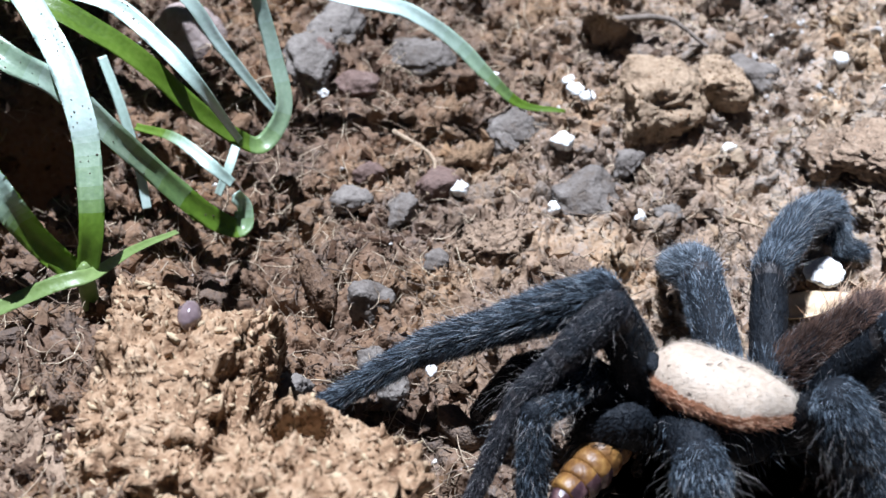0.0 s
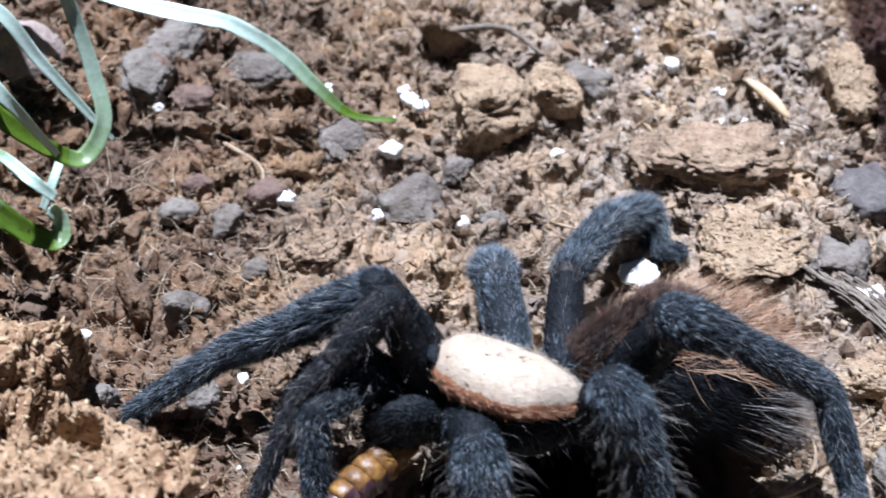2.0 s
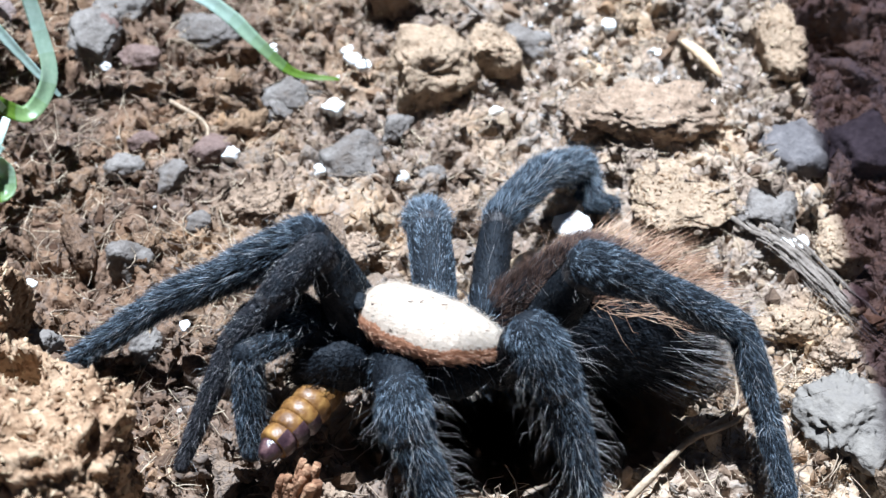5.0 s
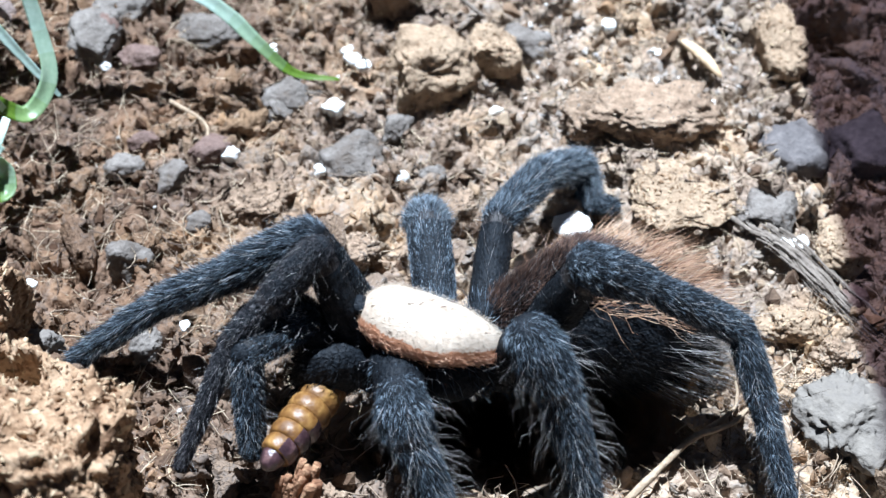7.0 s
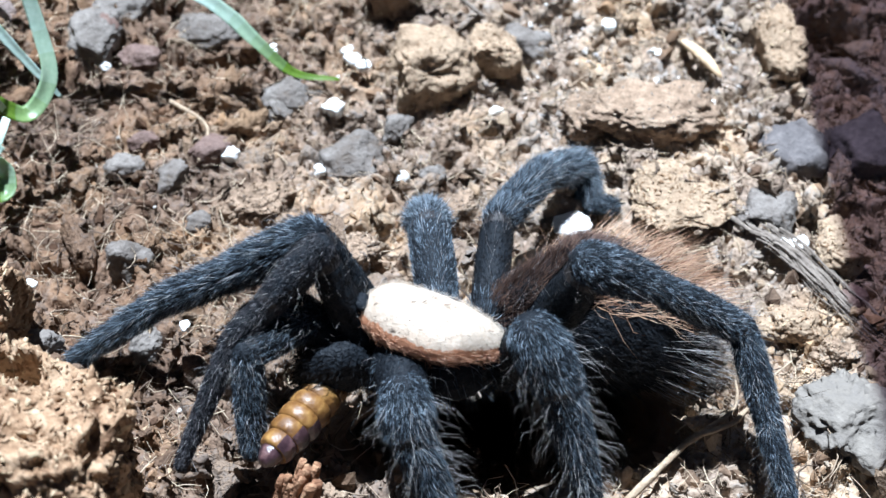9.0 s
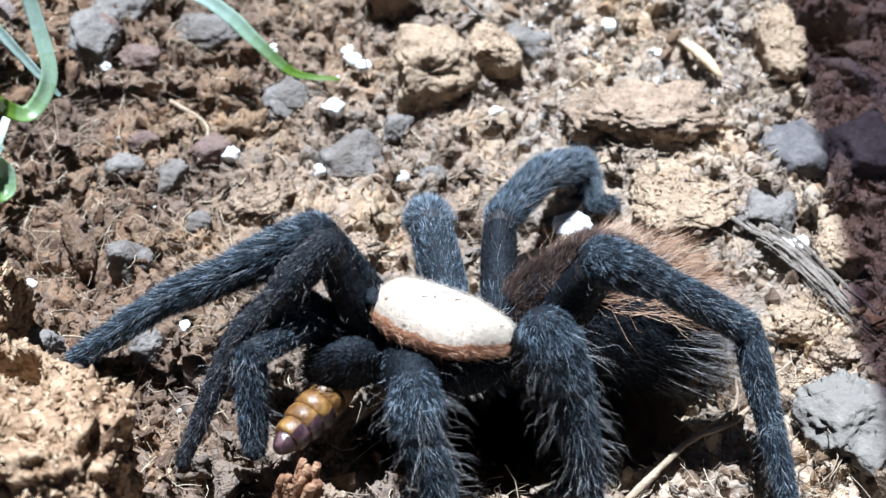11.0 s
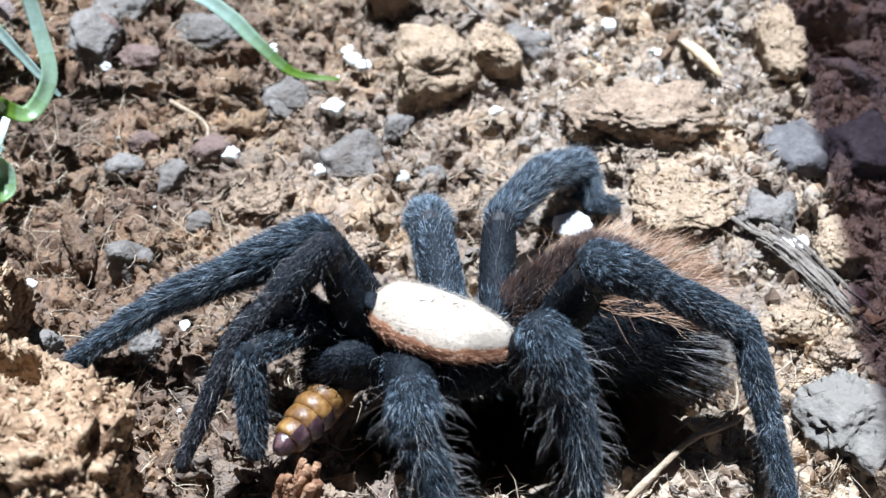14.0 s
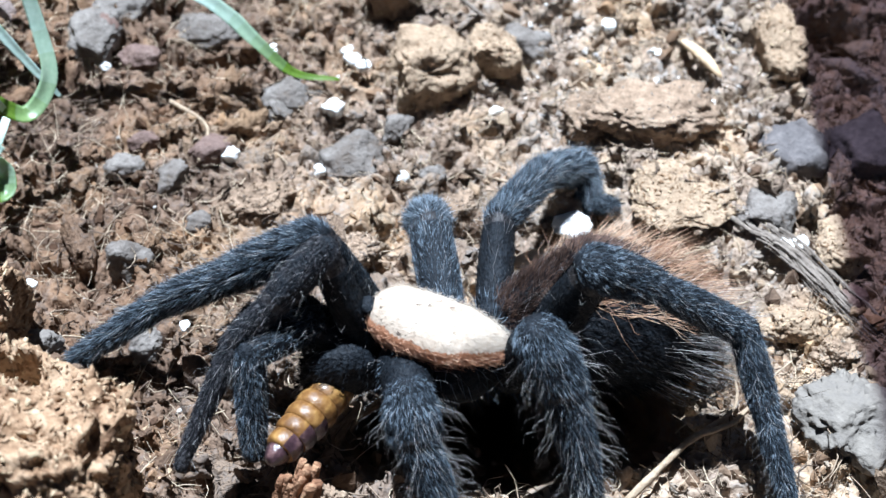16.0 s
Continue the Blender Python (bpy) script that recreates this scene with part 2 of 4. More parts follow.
TWIG = material("grey twig", [(0.3, (0.1, 0.08, 0.064)), (0.55, (0.19, 0.158, 0.13)), (0.75, (0.3, 0.255, 0.21))], scale=500, fine=2000, bump=0.6, rough=0.9)
STRAW = material("straw twig", [(0.3, (0.22, 0.16, 0.1)), (0.6, (0.38, 0.29, 0.2))], scale=500, fine=2000, bump=0.5, rough=0.85)
GREENS = []  # from a leaf's waxy pale face, sun glare put into its colour, to yellow-green parts
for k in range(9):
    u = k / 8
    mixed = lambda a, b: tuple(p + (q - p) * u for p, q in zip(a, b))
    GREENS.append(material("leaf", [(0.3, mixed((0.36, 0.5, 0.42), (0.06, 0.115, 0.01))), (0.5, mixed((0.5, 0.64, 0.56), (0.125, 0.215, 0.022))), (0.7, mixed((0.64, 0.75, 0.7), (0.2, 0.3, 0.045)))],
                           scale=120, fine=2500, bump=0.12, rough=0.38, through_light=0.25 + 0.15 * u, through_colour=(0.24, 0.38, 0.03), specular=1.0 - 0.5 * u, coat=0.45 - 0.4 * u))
LEAF = GREENS[0]
STEM = material("leaf base", [(0.3, (0.15, 0.23, 0.06)), (0.6, (0.25, 0.34, 0.12))], scale=150, fine=2000, bump=0.2, rough=0.4, through_light=0.35, specular=0.5)
GRIT = material("dark grit", [(0.3, (0.03, 0.02, 0.015)), (0.6, (0.1, 0.07, 0.05))], scale=900, fine=2500, bump=0.4, island=True, vary=0.4)
SKIN = material("black chitin", [(0.3, (0.004, 0.005, 0.007)), (0.6, (0.01, 0.013, 0.017)), (0.8, (0.026, 0.03, 0.036))], scale=900, fine=3500, bump=0.6, rough=0.6, specular=0.15)
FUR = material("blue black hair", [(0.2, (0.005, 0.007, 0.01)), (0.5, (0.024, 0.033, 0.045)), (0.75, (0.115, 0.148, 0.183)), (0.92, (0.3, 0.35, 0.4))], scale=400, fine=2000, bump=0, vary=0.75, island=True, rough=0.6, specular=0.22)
GUARD = material("pale bristle", [(0.2, (0.1, 0.093, 0.09)), (0.5, (0.29, 0.275, 0.265)), (0.8, (0.58, 0.56, 0.54))], scale=400, fine=2000, bump=0, vary=0.5, island=True, rough=0.4, specular=0.5)
RED = material("red brown hair", [(0.2, (0.2, 0.095, 0.055)), (0.5, (0.42, 0.25, 0.15)), (0.8, (0.66, 0.48, 0.33))], scale=400, fine=2000, bump=0, vary=0.5, island=True, rough=0.4, specular=0.5)
DUSK = material("dusky brown hair", [(0.2, (0.02, 0.015, 0.014)), (0.5, (0.075, 0.046, 0.037)), (0.8, (0.23, 0.14, 0.1))], scale=400, fine=2000, bump=0, vary=0.5, island=True, rough=0.6, specular=0.2)
SHELL = material("cream carapace", [(0.3, (0.38, 0.29, 0.215)), (0.5, (0.47, 0.385, 0.3)), (0.7, (0.52, 0.445, 0.365))], scale=250, fine=2500, bump=0.2, rough=0.5)
CREAM = material("cream down", [(0.2, (0.4, 0.32, 0.245)), (0.5, (0.49, 0.415, 0.335)), (0.8, (0.54, 0.48, 0.405))], scale=300, fine=2000, bump=0, vary=0.4, island=True, rough=0.5)
LARVA = material("amber larva skin", [(0.3, (0.06, 0.024, 0.008)), (0.48, (0.15, 0.07, 0.018)), (0.66, (0.3, 0.17, 0.05))], scale=420, fine=1600, bump=0.3, rough=0.45, coat=0.1, specular=0.4)
BAND = material("purple brown plate", [(0.35, (0.018, 0.009, 0.012)), (0.52, (0.055, 0.028, 0.032)), (0.64, (0.14, 0.08, 0.075)), (0.74, (0.42, 0.32, 0.26))], scale=700, fine=1800, bump=0.4, rough=0.3, coat=0.25, specular=0.5)
PLASTIC = material("dark plastic", [(0.3, (0.03, 0.03, 0.033)), (0.7, (0.05, 0.05, 0.055))], scale=60, fine=600, bump=0.1, rough=0.5)
GLOSS = material("purple pebble", [(0.3, (0.09, 0.06, 0.065)), (0.6, (0.2, 0.15, 0.15))], scale=300, fine=1200, bump=0.1, rough=0.15, coat=0.8, specular=0.6)
JOINT = material("joint skin", [(0.3, (0.012, 0.011, 0.012)), (0.7, (0.04, 0.036, 0.036))], scale=900, fine=3000, bump=0.4, rough=0.5)
# Black hair, darkened further for shade on near femurs, jaws, far palp, abdomen.
SHADED = material("short black hair darkened by shade", [(0.2, (0.003, 0.003, 0.004)), (0.5, (0.007, 0.0075, 0.009)), (0.8, (0.018, 0.019, 0.021))], scale=400, fine=2000, bump=0, vary=0.5, island=True, rough=0.6, specular=0.08)
# Brighter copy of FUR for the sunlit parts of two far legs.
FUR_LIT = material("grey blue sunlit hair", [(0.2, (0.014, 0.018, 0.024)), (0.5, (0.07, 0.088, 0.108)), (0.75, (0.24, 0.285, 0.33)), (0.92, (0.5, 0.54, 0.58))], scale=400, fine=2000, bump=0, vary=0.6, island=True, rough=0.6, specular=0.2)
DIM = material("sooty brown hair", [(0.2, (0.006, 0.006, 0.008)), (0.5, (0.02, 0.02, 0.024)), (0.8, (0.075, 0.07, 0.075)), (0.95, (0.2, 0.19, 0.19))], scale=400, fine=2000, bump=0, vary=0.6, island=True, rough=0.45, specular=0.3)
ORANGE = material("orange brown hair", [(0.2, (0.22, 0.09, 0.045)), (0.5, (0.42, 0.21, 0.12)), (0.8, (0.6, 0.4, 0.27))], scale=400, fine=2000, bump=0, vary=0.5, island=True, rough=0.45)
PINK = material("pinkish stone", [(0.3, (0.22, 0.17, 0.15)), (0.5, (0.34, 0.275, 0.25)), (0.7, (0.46, 0.39, 0.36))], scale=250, fine=1500, bump=0.5, rough=0.8)
LUMP = material("soil lump", CRUMBS, scale=450, fine=1700, bump=1.0, mix=0.7, vary=0.14, rough=0.95, specular=0.15, damp_shaded=(0.041, -0.009))
FLECK = material("pale fleck", [(0.2, (0.3, 0.28, 0.26)), (0.5, (0.48, 0.45, 0.42)), (0.8, (0.66, 0.64, 0.6))], scale=700, fine=2200, bump=0.6, vary=0.5, island=True, rough=0.9)
SMOKED = material("smoked plastic", [(0.3, (0.03, 0.03, 0.033)), (0.7, (0.05, 0.05, 0.055))], scale=60, fine=600, bump=0.1, rough=0.3)
# A little light passes the smoked strip added to cast shade.
clear, both = SMOKED.node_tree.nodes.new("ShaderNodeBsdfTransparent"), SMOKED.node_tree.nodes.new("ShaderNodeMixShader")
clear.inputs[0].default_value = (0.62, 0.55, 0.6, 1)
both.inputs[0].default_value = 0.66
SMOKED.node_tree.links.new(SMOKED.node_tree.nodes["Principled BSDF"].outputs[0], both.inputs[1])
SMOKED.node_tree.links.new(clear.outputs[0], both.inputs[2])
SMOKED.node_tree.links.new(both.outputs[0], SMOKED.node_tree.nodes["Material Output"].inputs[0])
# ---- the setting: soil bed and the tank round it ----


def bed(x, y):
    """The height of the soil, in mm, without its crumbs."""
    p = np.stack([x / 16, y / 16, 0 * x], 1)
    h = 1.5 * fbm(p, 2, 3)
    h = h + 2.5 * step(-6, -22, y)
    h = h + 11.0 * np.exp(-(((x + 58) / 12) ** 2 + ((y + 17) / 10) ** 2))          # mound under the plant and the wood
    h = h - 20.0 * step(1.15, 0.5, np.hypot((x + 73) / 10, (y - 16) / 9))             # hollow behind the plant, dug deep to put shade there
    h = h + 16.0 * np.exp(-(((x + 53) / 12) ** 2 + ((y + 36) / 9) ** 2))           # soil banked against the wood
    d = np.hypot((x - 3.6) / 16.2, (y + 18.4 - 0.12 * x) / 7.9) + 0.12 * value_noise(p * 3.2, 8)
    h = h - 80.0 * step(1.05, 0.8, d)                                               # burrow under the spider
    h = h - 9.0 * step(1.1, 0.5, np.hypot((x - 41.5) / 4.6, (y - 36.5) / 5.0))          # hole behind the upright clod
    h = h + 3.0 * np.exp(-(((x - 22) / 9) ** 2 + ((y - 13) / 7) ** 2))             # tan rise beside the far legs
    return h


def bed_at(x, y):
    return float(bed(np.array([float(x)]), np.array([float(y)]))[0])


def chunks(x, y, size, seed):
    """Broken pieces packed side by side: the height of each one's tilted top, and how far its rim is, in sizes."""
    gx, gy = np.floor(x / size).astype(np.int64), np.floor(y / size).astype(np.int64)
    f1, f2, top = np.full(len(x), 9.0), np.full(len(x), 9.0), np.zeros(len(x))
    for i in (-1, 0, 1):
        for j in (-1, 0, 1):
            cx, cy = gx + i, gy + j
            dx = x / size - (cx + 0.5 + 0.45 * lattice(cx, cy, 0, seed))
            dy = y / size - (cy + 0.5 + 0.45 * lattice(cx, cy, 1, seed))
            d = np.hypot(dx, dy * (1.2 + 0.5 * lattice(cx, cy, 6, seed)))
            h = lattice(cx, cy, 2, seed) + 1.3 * (dx * lattice(cx, cy, 3, seed) + dy * lattice(cx, cy, 4, seed))
            near = d < f1
            f2 = np.where(near, f1, np.minimum(f2, d))
            top, f1 = np.where(near, h, top), np.where(near, d, f1)
    return top, f2 - f1


def relief(x, y):
    """Clods and crumbs that belong to the soil's own surface, in mm."""
    p = np.stack([x, y, 0 * x], 1)
    w = p + 1.5 * np.stack([value_noise(p / 5, 31), value_noise(p / 5, 32), 0 * x], 1)
    big, rim = chunks(w[:, 0], w[:, 1], 5.2, 71)
    mid, rim2 = chunks(w[:, 0] + 0.5 * w[:, 1], w[:, 1], 2.3, 73)
    h = 0.9 * big * step(0.0, 0.3, rim) - 0.8 * step(0.2, 0.0, rim) + 0.5 * mid - 0.45 * step(0.22, 0.0, rim2)
    h = h + 0.5 * fbm(w / 2.6, 2, 21) + 0.4 * fbm(w / 0.8, 3, 41, 0.65)
    return h


def ground():
    fine_x, fine_y = np.arange(-92, 62.01, 0.3), np.arange(-46, 58.01, 0.3)
    xs = np.concatenate([np.linspace(-200, -94, 30), fine_x, np.linspace(65, 200, 36)])
    ys = np.concatenate([np.linspace(-200, -48, 40), fine_y, np.linspace(61, 200, 36)])
    X, Y = np.meshgrid(xs, ys)
    x, y = X.ravel(), Y.ravel()
    z = bed(x, y) + relief(x, y)
    # the burrow slants away under the animal
    y = y + np.where((np.abs(x - 3) < 22) & (y < 0) & (y > -30), 0.72 * np.maximum(0, -2.5 - z), 0)
    nx, ny = len(xs), len(ys)
    i = (np.arange(ny - 1)[:, None] * nx + np.arange(nx - 1)[None]).ravel()
    me = mesh_from("ground", np.stack([x, y, z], 1) * MM, np.stack([i, i + 1, i + nx + 1, i + nx], 1), SOIL)
    return tagged(new("ground", me), "crumbly brown potting soil with grey and tan patches", "soil", kind="structure")


GROUND = ground()


def slab(name, size, at, label, kind="structure", category="wall"):
    bm = bmesh.new()
    bmesh.ops.create_cube(bm, size=1.0, matrix=Matrix.LocRotScale(None, None, [s * MM for s in size]))
    bmesh.ops.bevel(bm, geom=bm.edges, offset=0.0015, segments=2, affect="EDGES")
    me = bpy.data.meshes.new(name)
    bm.to_mesh(me)
    bm.free()
    me.materials.append(SMOKED if name == "shade_strip" else PLASTIC)
    ob = new(name, me)
    ob.location = [c * MM for c in at]
    return tagged(ob, label, category, kind=kind)


slab("wall_north", (408, 4, 90), (0, 202, 35), "plain dark plastic wall of the tank")
slab("wall_south", (408, 4, 90), (0, -202, 35), "plain dark plastic wall of the tank")
slab("wall_east", (4, 400, 90), (202, 0, 35), "plain dark plastic wall of the tank")
slab("wall_west", (4, 400, 90), (-202, 0, 35), "plain dark plastic wall of the tank")
# Unseen strip added over the tank's east part to shade the soil there.
STRIP_X = 36.5 + 200 * SUN.x / SUN.z
slab("shade_strip", (30, 700, 4), (STRIP_X + 15, 100, 202), "unseen smoked plastic strip added to shade the east soil", category="lid")


def scatter(n, x0, x1, y0, y1, seed):
    g = np.random.default_rng(seed)
    return g.uniform(x0, x1, n), g.uniform(y0, y1, n), g


def crumbs(name, n, level, small, large, seed, label, mat, jag=0.5, share=2.6, thick=(0.45, 1.35), area=(-90, 60, -46, 58)):
    x, y, g = scatter(n, *area, seed)
    v, f = ico(level)
    k = len(v)
    r = small * (large / small) ** (g.random(n) ** share)
    p = v[None] * g.uniform(*thick, (n, 1, 3))
    at = (v[None] * 1.4 + g.uniform(-90, 90, (n, 1, 3))).reshape(-1, 3)
    swell = jag * fbm(at, 2, seed, 0.6) + (0.35 * jag * fbm(at * 3.1, 2, seed + 5, 0.6) if level > 1 else 0)
    p = p * (1 + swell.reshape(n, k, 1))
    for _ in range(6):  # broken faces
        cut = g.normal(0, 1, (n, 3))
        cut /= np.linalg.norm(cut, axis=1, keepdims=True)
        over = np.maximum(np.einsum("nkj,nj->nk", p, cut) - g.uniform(0.3, 0.75, (n, 1)), 0)
        p = p - over[..., None] * cut[:, None]
    q = np.empty((n, 3, 3))
    for i, e in enumerate(g.uniform(-3.14, 3.14, (n, 3))):
        q[i] = Euler(e).to_matrix()
    p = np.einsum("nij,nkj->nki", q, p) * r[:, None, None]
    z = bed(x, y) + relief(x, y) + r * g.uniform(-0.65, 0.15, n)
    p = p + np.stack([x, y, z], 1)[:, None]
    faces = (f[None] + (np.arange(n) * k)[:, None, None]).reshape(-1, 3)
    tagged(new(name, mesh_from(name, p.reshape(-1, 3) * MM, faces, mat, smooth=level > 1)), label, "soil", kind="stuff")


def fibres(name, n, seed, label, mat, size=(1.5, 7.0), thick=(0.05, 0.16)):
    x, y, g = scatter(n, -90, 60, -46, 58, seed)
    L, w = g.uniform(*size, n), thick[0] + (thick[1] - thick[0]) * g.random(n) ** 2
    a, tilt, curl = g.uniform(0, 6.28, n), g.normal(0.15, 0.3, n), g.normal(0, 1.5, n)
    m, sides = 5, 3
    pts = np.empty((n, m, 3))
    z0 = bed(x, y) + relief(x, y) + 0.35
    for j in range(m):
        s = j / (m - 1) - 0.5
        b = a + curl * s
        pts[:, j] = np.stack([x + L * s * np.cos(b), y + L * s * np.sin(b), z0 + L * s * np.sin(tilt) + 0.5 * (0.25 - s * s) * L * 0.3], 1)
    side = np.stack([-np.sin(a), np.cos(a), 0 * a], 1)
    V = np.empty((n, m, sides, 3))
    for k in range(sides):
        c = 2 * math.pi * k / sides
        off = (side * math.cos(c) + np.array([[0, 0, 1.0]]) * math.sin(c)) * w[:, None]
        for j in range(m):
            V[:, j, k] = pts[:, j] + off * (1 - 0.5 * abs(j / (m - 1) - 0.5))
    quads = [[j * sides + k, j * sides + (k + 1) % sides, (j + 1) * sides + (k + 1) % sides, (j + 1) * sides + k] for j in range(m - 1) for k in range(sides)]
    faces = (np.array(quads)[None] + (np.arange(n) * m * sides)[:, None, None]).reshape(-1, 4)
    tagged(new(name, mesh_from(name, V.reshape(-1, 3) * MM, faces, mat)), label, "plant fibre", kind="stuff")


crumbs("soil_lumps", 800, 3, 0.9, 2.8, 50, "loose lumps of brown soil", CRUMB, 0.9, 2.0)
crumbs("soil_crumbs", 4600, 2, 0.35, 1.2, 51, "loose brown and grey crumbs of soil", CRUMB, 0.9)
crumbs("bark_shreds", 9500, 1, 0.45, 1.5, 57, "flat torn shreds of brown bark in the soil", SHRED, 0.5, 2.2, (0.12, 1.5))
crumbs("soil_grains", 13000, 1, 0.12, 0.42, 52, "fine brown grains of soil", CRUMB, 0.5)
crumbs("wood_chips", 5000, 1, 0.2, 0.75, 56, "chips of crumbled wood banked round the wood chunks", CHIP, 0.5, 2.0, (0.2, 1.4), area=(-72, -26, -46, -20))
fibres("soil_fibres", 13500, 53, "thin brown coir fibres lying in the soil", FIBRE, (0.8, 6.0), (0.025, 0.1))
crumbs("pale_flecks", 420, 2, 0.12, 0.7, 54, "pale chips and flecks strewn over the soil", FLECK, 0.5, 2.0, area=(4, 38, 22, 48))
crumbs("white_flecks", 480, 2, 0.1, 0.38, 55, "tiny white perlite flecks in the soil", FLECK, 0.4, 2.0)


def lumps(n):
    """Lumps of soil that lie apart on the bed, as pieces of the ground."""
    g = random.Random(61)
    shapes = []
    for k in range(14):
        p, f = lump_points((1.0, g.uniform(0.55, 0.95), g.uniform(0.35, 0.65)), 900 + k, 3, rough=0.6, fine=0.42, freq=1.7)
        shapes.append(mesh_from("soil_lump", p * MM, f, LUMP))
    for k in range(n):
        x, y, r = g.uniform(-70, 46), g.uniform(-26, 46), 0.8 * 2.6 ** (g.random() ** 2)
        ob = new("soil_lump", shapes[k % 14])
        ob.parent = GROUND
        ob.location = (x * MM, y * MM, (bed_at(x, y) + 0.1 * r) * MM)
        ob.rotation_euler = [g.uniform(-3, 3) for _ in range(3)]
        ob.scale = (r, r, r)


lumps(290)
# ---- stones, clods, perlite and plant scraps lying on the soil ----


def flakes(n, place, normal, seed, size=(0.07, 0.34)):
    """Small torn flakes lying flat on a lump's skin."""
    g = np.random.default_rng(seed)
    v, f = ico(1)
    pick = np.arange(n)
    up = normal[pick] + g.normal(0, 0.3, (n, 3))
    up /= np.linalg.norm(up, axis=1, keepdims=True)
    a = np.cross(up, g.normal(0, 1, (n, 3)))
    a /= np.linalg.norm(a, axis=1, keepdims=True)
    b = np.cross(up, a)
    r = size[0] * (size[1] / size[0]) ** g.random(n) ** 1.5
    s = v[None] * (1 + g.normal(0, 0.22, (n, len(v), 1)))
    sx, sy, sz = g.uniform(0.9, 2.8, n) * r, g.uniform(0.5, 1.0, n) * r, g.uniform(0.18, 0.4, n) * r
    p = place[pick][:, None] + s[..., 0:1] * (a * sx[:, None])[:, None] + s[..., 1:2] * (b * sy[:, None])[:, None] + s[..., 2:3] * (up * sz[:, None])[:, None]
    return p.reshape(-1, 3), (f[None] + (np.arange(n) * len(v))[:, None, None]).reshape(-1, 3)


def spread(p, n, f, count, seed):
    """Points spread evenly over the upper skin of a lump, with their normals."""
    g = np.random.default_rng(seed)
    a, b, c = p[f[:, 0]], p[f[:, 1]], p[f[:, 2]]
    cross = np.cross(b - a, c - a)
    area = np.linalg.norm(cross, axis=1)
    up = cross / np.maximum(area, 1e-9)[:, None]
    w = area * (up[:, 2] > -0.2)
    pick = g.choice(len(f), count, p=w / w.sum())
    return (a + b + c)[pick] / 3, up[pick]


def lying(name, x, y, radii, seed, mat, label, category, group="", sink=0.35, level=4, turn=0.0, tilt=0.0, crumbly=0, **shape):
    """A lump that lies on the soil, sunk a little into it."""
    y = y - 0.8 * (bed_at(x, y) + 0.6 * radii[2])  # the spots were noted where sight lines meet the mean level
    p, f = lump_points(radii, seed, level, **shape)
    p = turned(p, tilt, 0, turn)
    p[:, 2] -= p[:, 2].min()
    ob = new(name, mesh_from(name, p * MM, f, mat))
    ob.location = (x * MM, y * MM, (bed_at(x, y) + 0.2 - sink * 2 * radii[2]) * MM)
    if crumbly:
        fv, ff = flakes(crumbly, *spread(p, p, f, crumbly, seed), seed + 2, (0.06, 0.2))
        part("crumb", mesh_from("crumb", fv * MM, ff, CRUMB if mat is BROWN else CHIP), mat, ob, "loose crumbs stuck to it")["kind"] = "stuff"
    return tagged(ob, label, category, group)


STONES = [  # x, y, half sizes, turn
    (-34.6, 0.6, 2.4, 2.2, 2.6, 20), (33.2, 18.9, 5.0, 4.6, 2.8, 10), (42.0, 19.8, 5.2, 4.6, 3.0, 60), (29.5, 10.7, 3.4, 2.8, 1.8, 30),
    (5.6, 34.4, 3.4, 2.8, 2.4, 0), (-21.0, 24.0, 3.6, 2.4, 2.0, 15), (-13.8, 15.0, 4.0, 3.2, 1.9, 40), (-43.8, 31.8, 4.2, 3.6, 2.6, 80),
]
for k, (x, y, a, b, c, turn) in enumerate(STONES):
    lying("pebble", x, y, (a, b, c), 100 + k + (40 if k == 7 else 0), DARK if k in (1, 2) else GREY, "rough dark grey pebble half sunk in soil" if k in (1, 2) else "rough grey pebble half sunk in soil",
          "stone", "pebbles in the soil", facets=9, rough=0.16, fine=0.09, turn=turn, sink=0.45)
SMALL = [
    (-37.5, 12.3, 2.3, 1.7, 1.3, 30), (-32.1, 11.5, 2.4, 1.8, 1.2, 70), (-31.9, 34.4, 3.8, 3.0, 1.6, 20), (-40.4, -10.2, 2.0, 1.7, 1.6, 10),
    (-44.5, -8.6, 2.6, 2.2, 1.7, 55), (-31.4, -10.2, 2.2, 1.7, 1.4, 35), (-33.5, -6.5, 1.7, 1.5, 1.2, 5), (-22.0, 21.3, 2.0, 1.5, 1.3, 90),
    (-28.5, 4.8, 1.6, 1.3, 1.1, 12), (-9.0, 19.5, 2.0, 1.5, 1.2, 44), (-5.0, 13.0, 1.7, 1.4, 1.0, 5), (-41.5, 38.0, 4.5, 3.2, 1.8, 75),
]
for k, (x, y, a, b, c, turn) in enumerate(SMALL):
    lying("pebble", x, y, (a, b, c), 140 + k, GREY, "small grey pebble lying in the soil", "stone", "pebbles in the soil", facets=8, rough=0.2, fine=0.09, turn=turn)
for k, (x, y, a, b, c, turn) in enumerate([(-38.4, 28.4, 2.7, 1.8, 1.7, 5), (-28.7, 15.0, 2.6, 1.9, 1.3, 25), (-43.4, 33.0, 2.4, 2.0, 1.6, 50), (-36.0, 16.0, 1.8, 1.4, 1.2, 15), (37.2, -1.2, 2.2, 1.6, 1.4, 30)]):
    lying("rust_pebble", x, y, (a, b, c), 170 + k, RUST, "reddish brown angular pebble in the soil", "stone", "rust pebbles", facets=8, rough=0.16, fine=0.07, turn=turn)
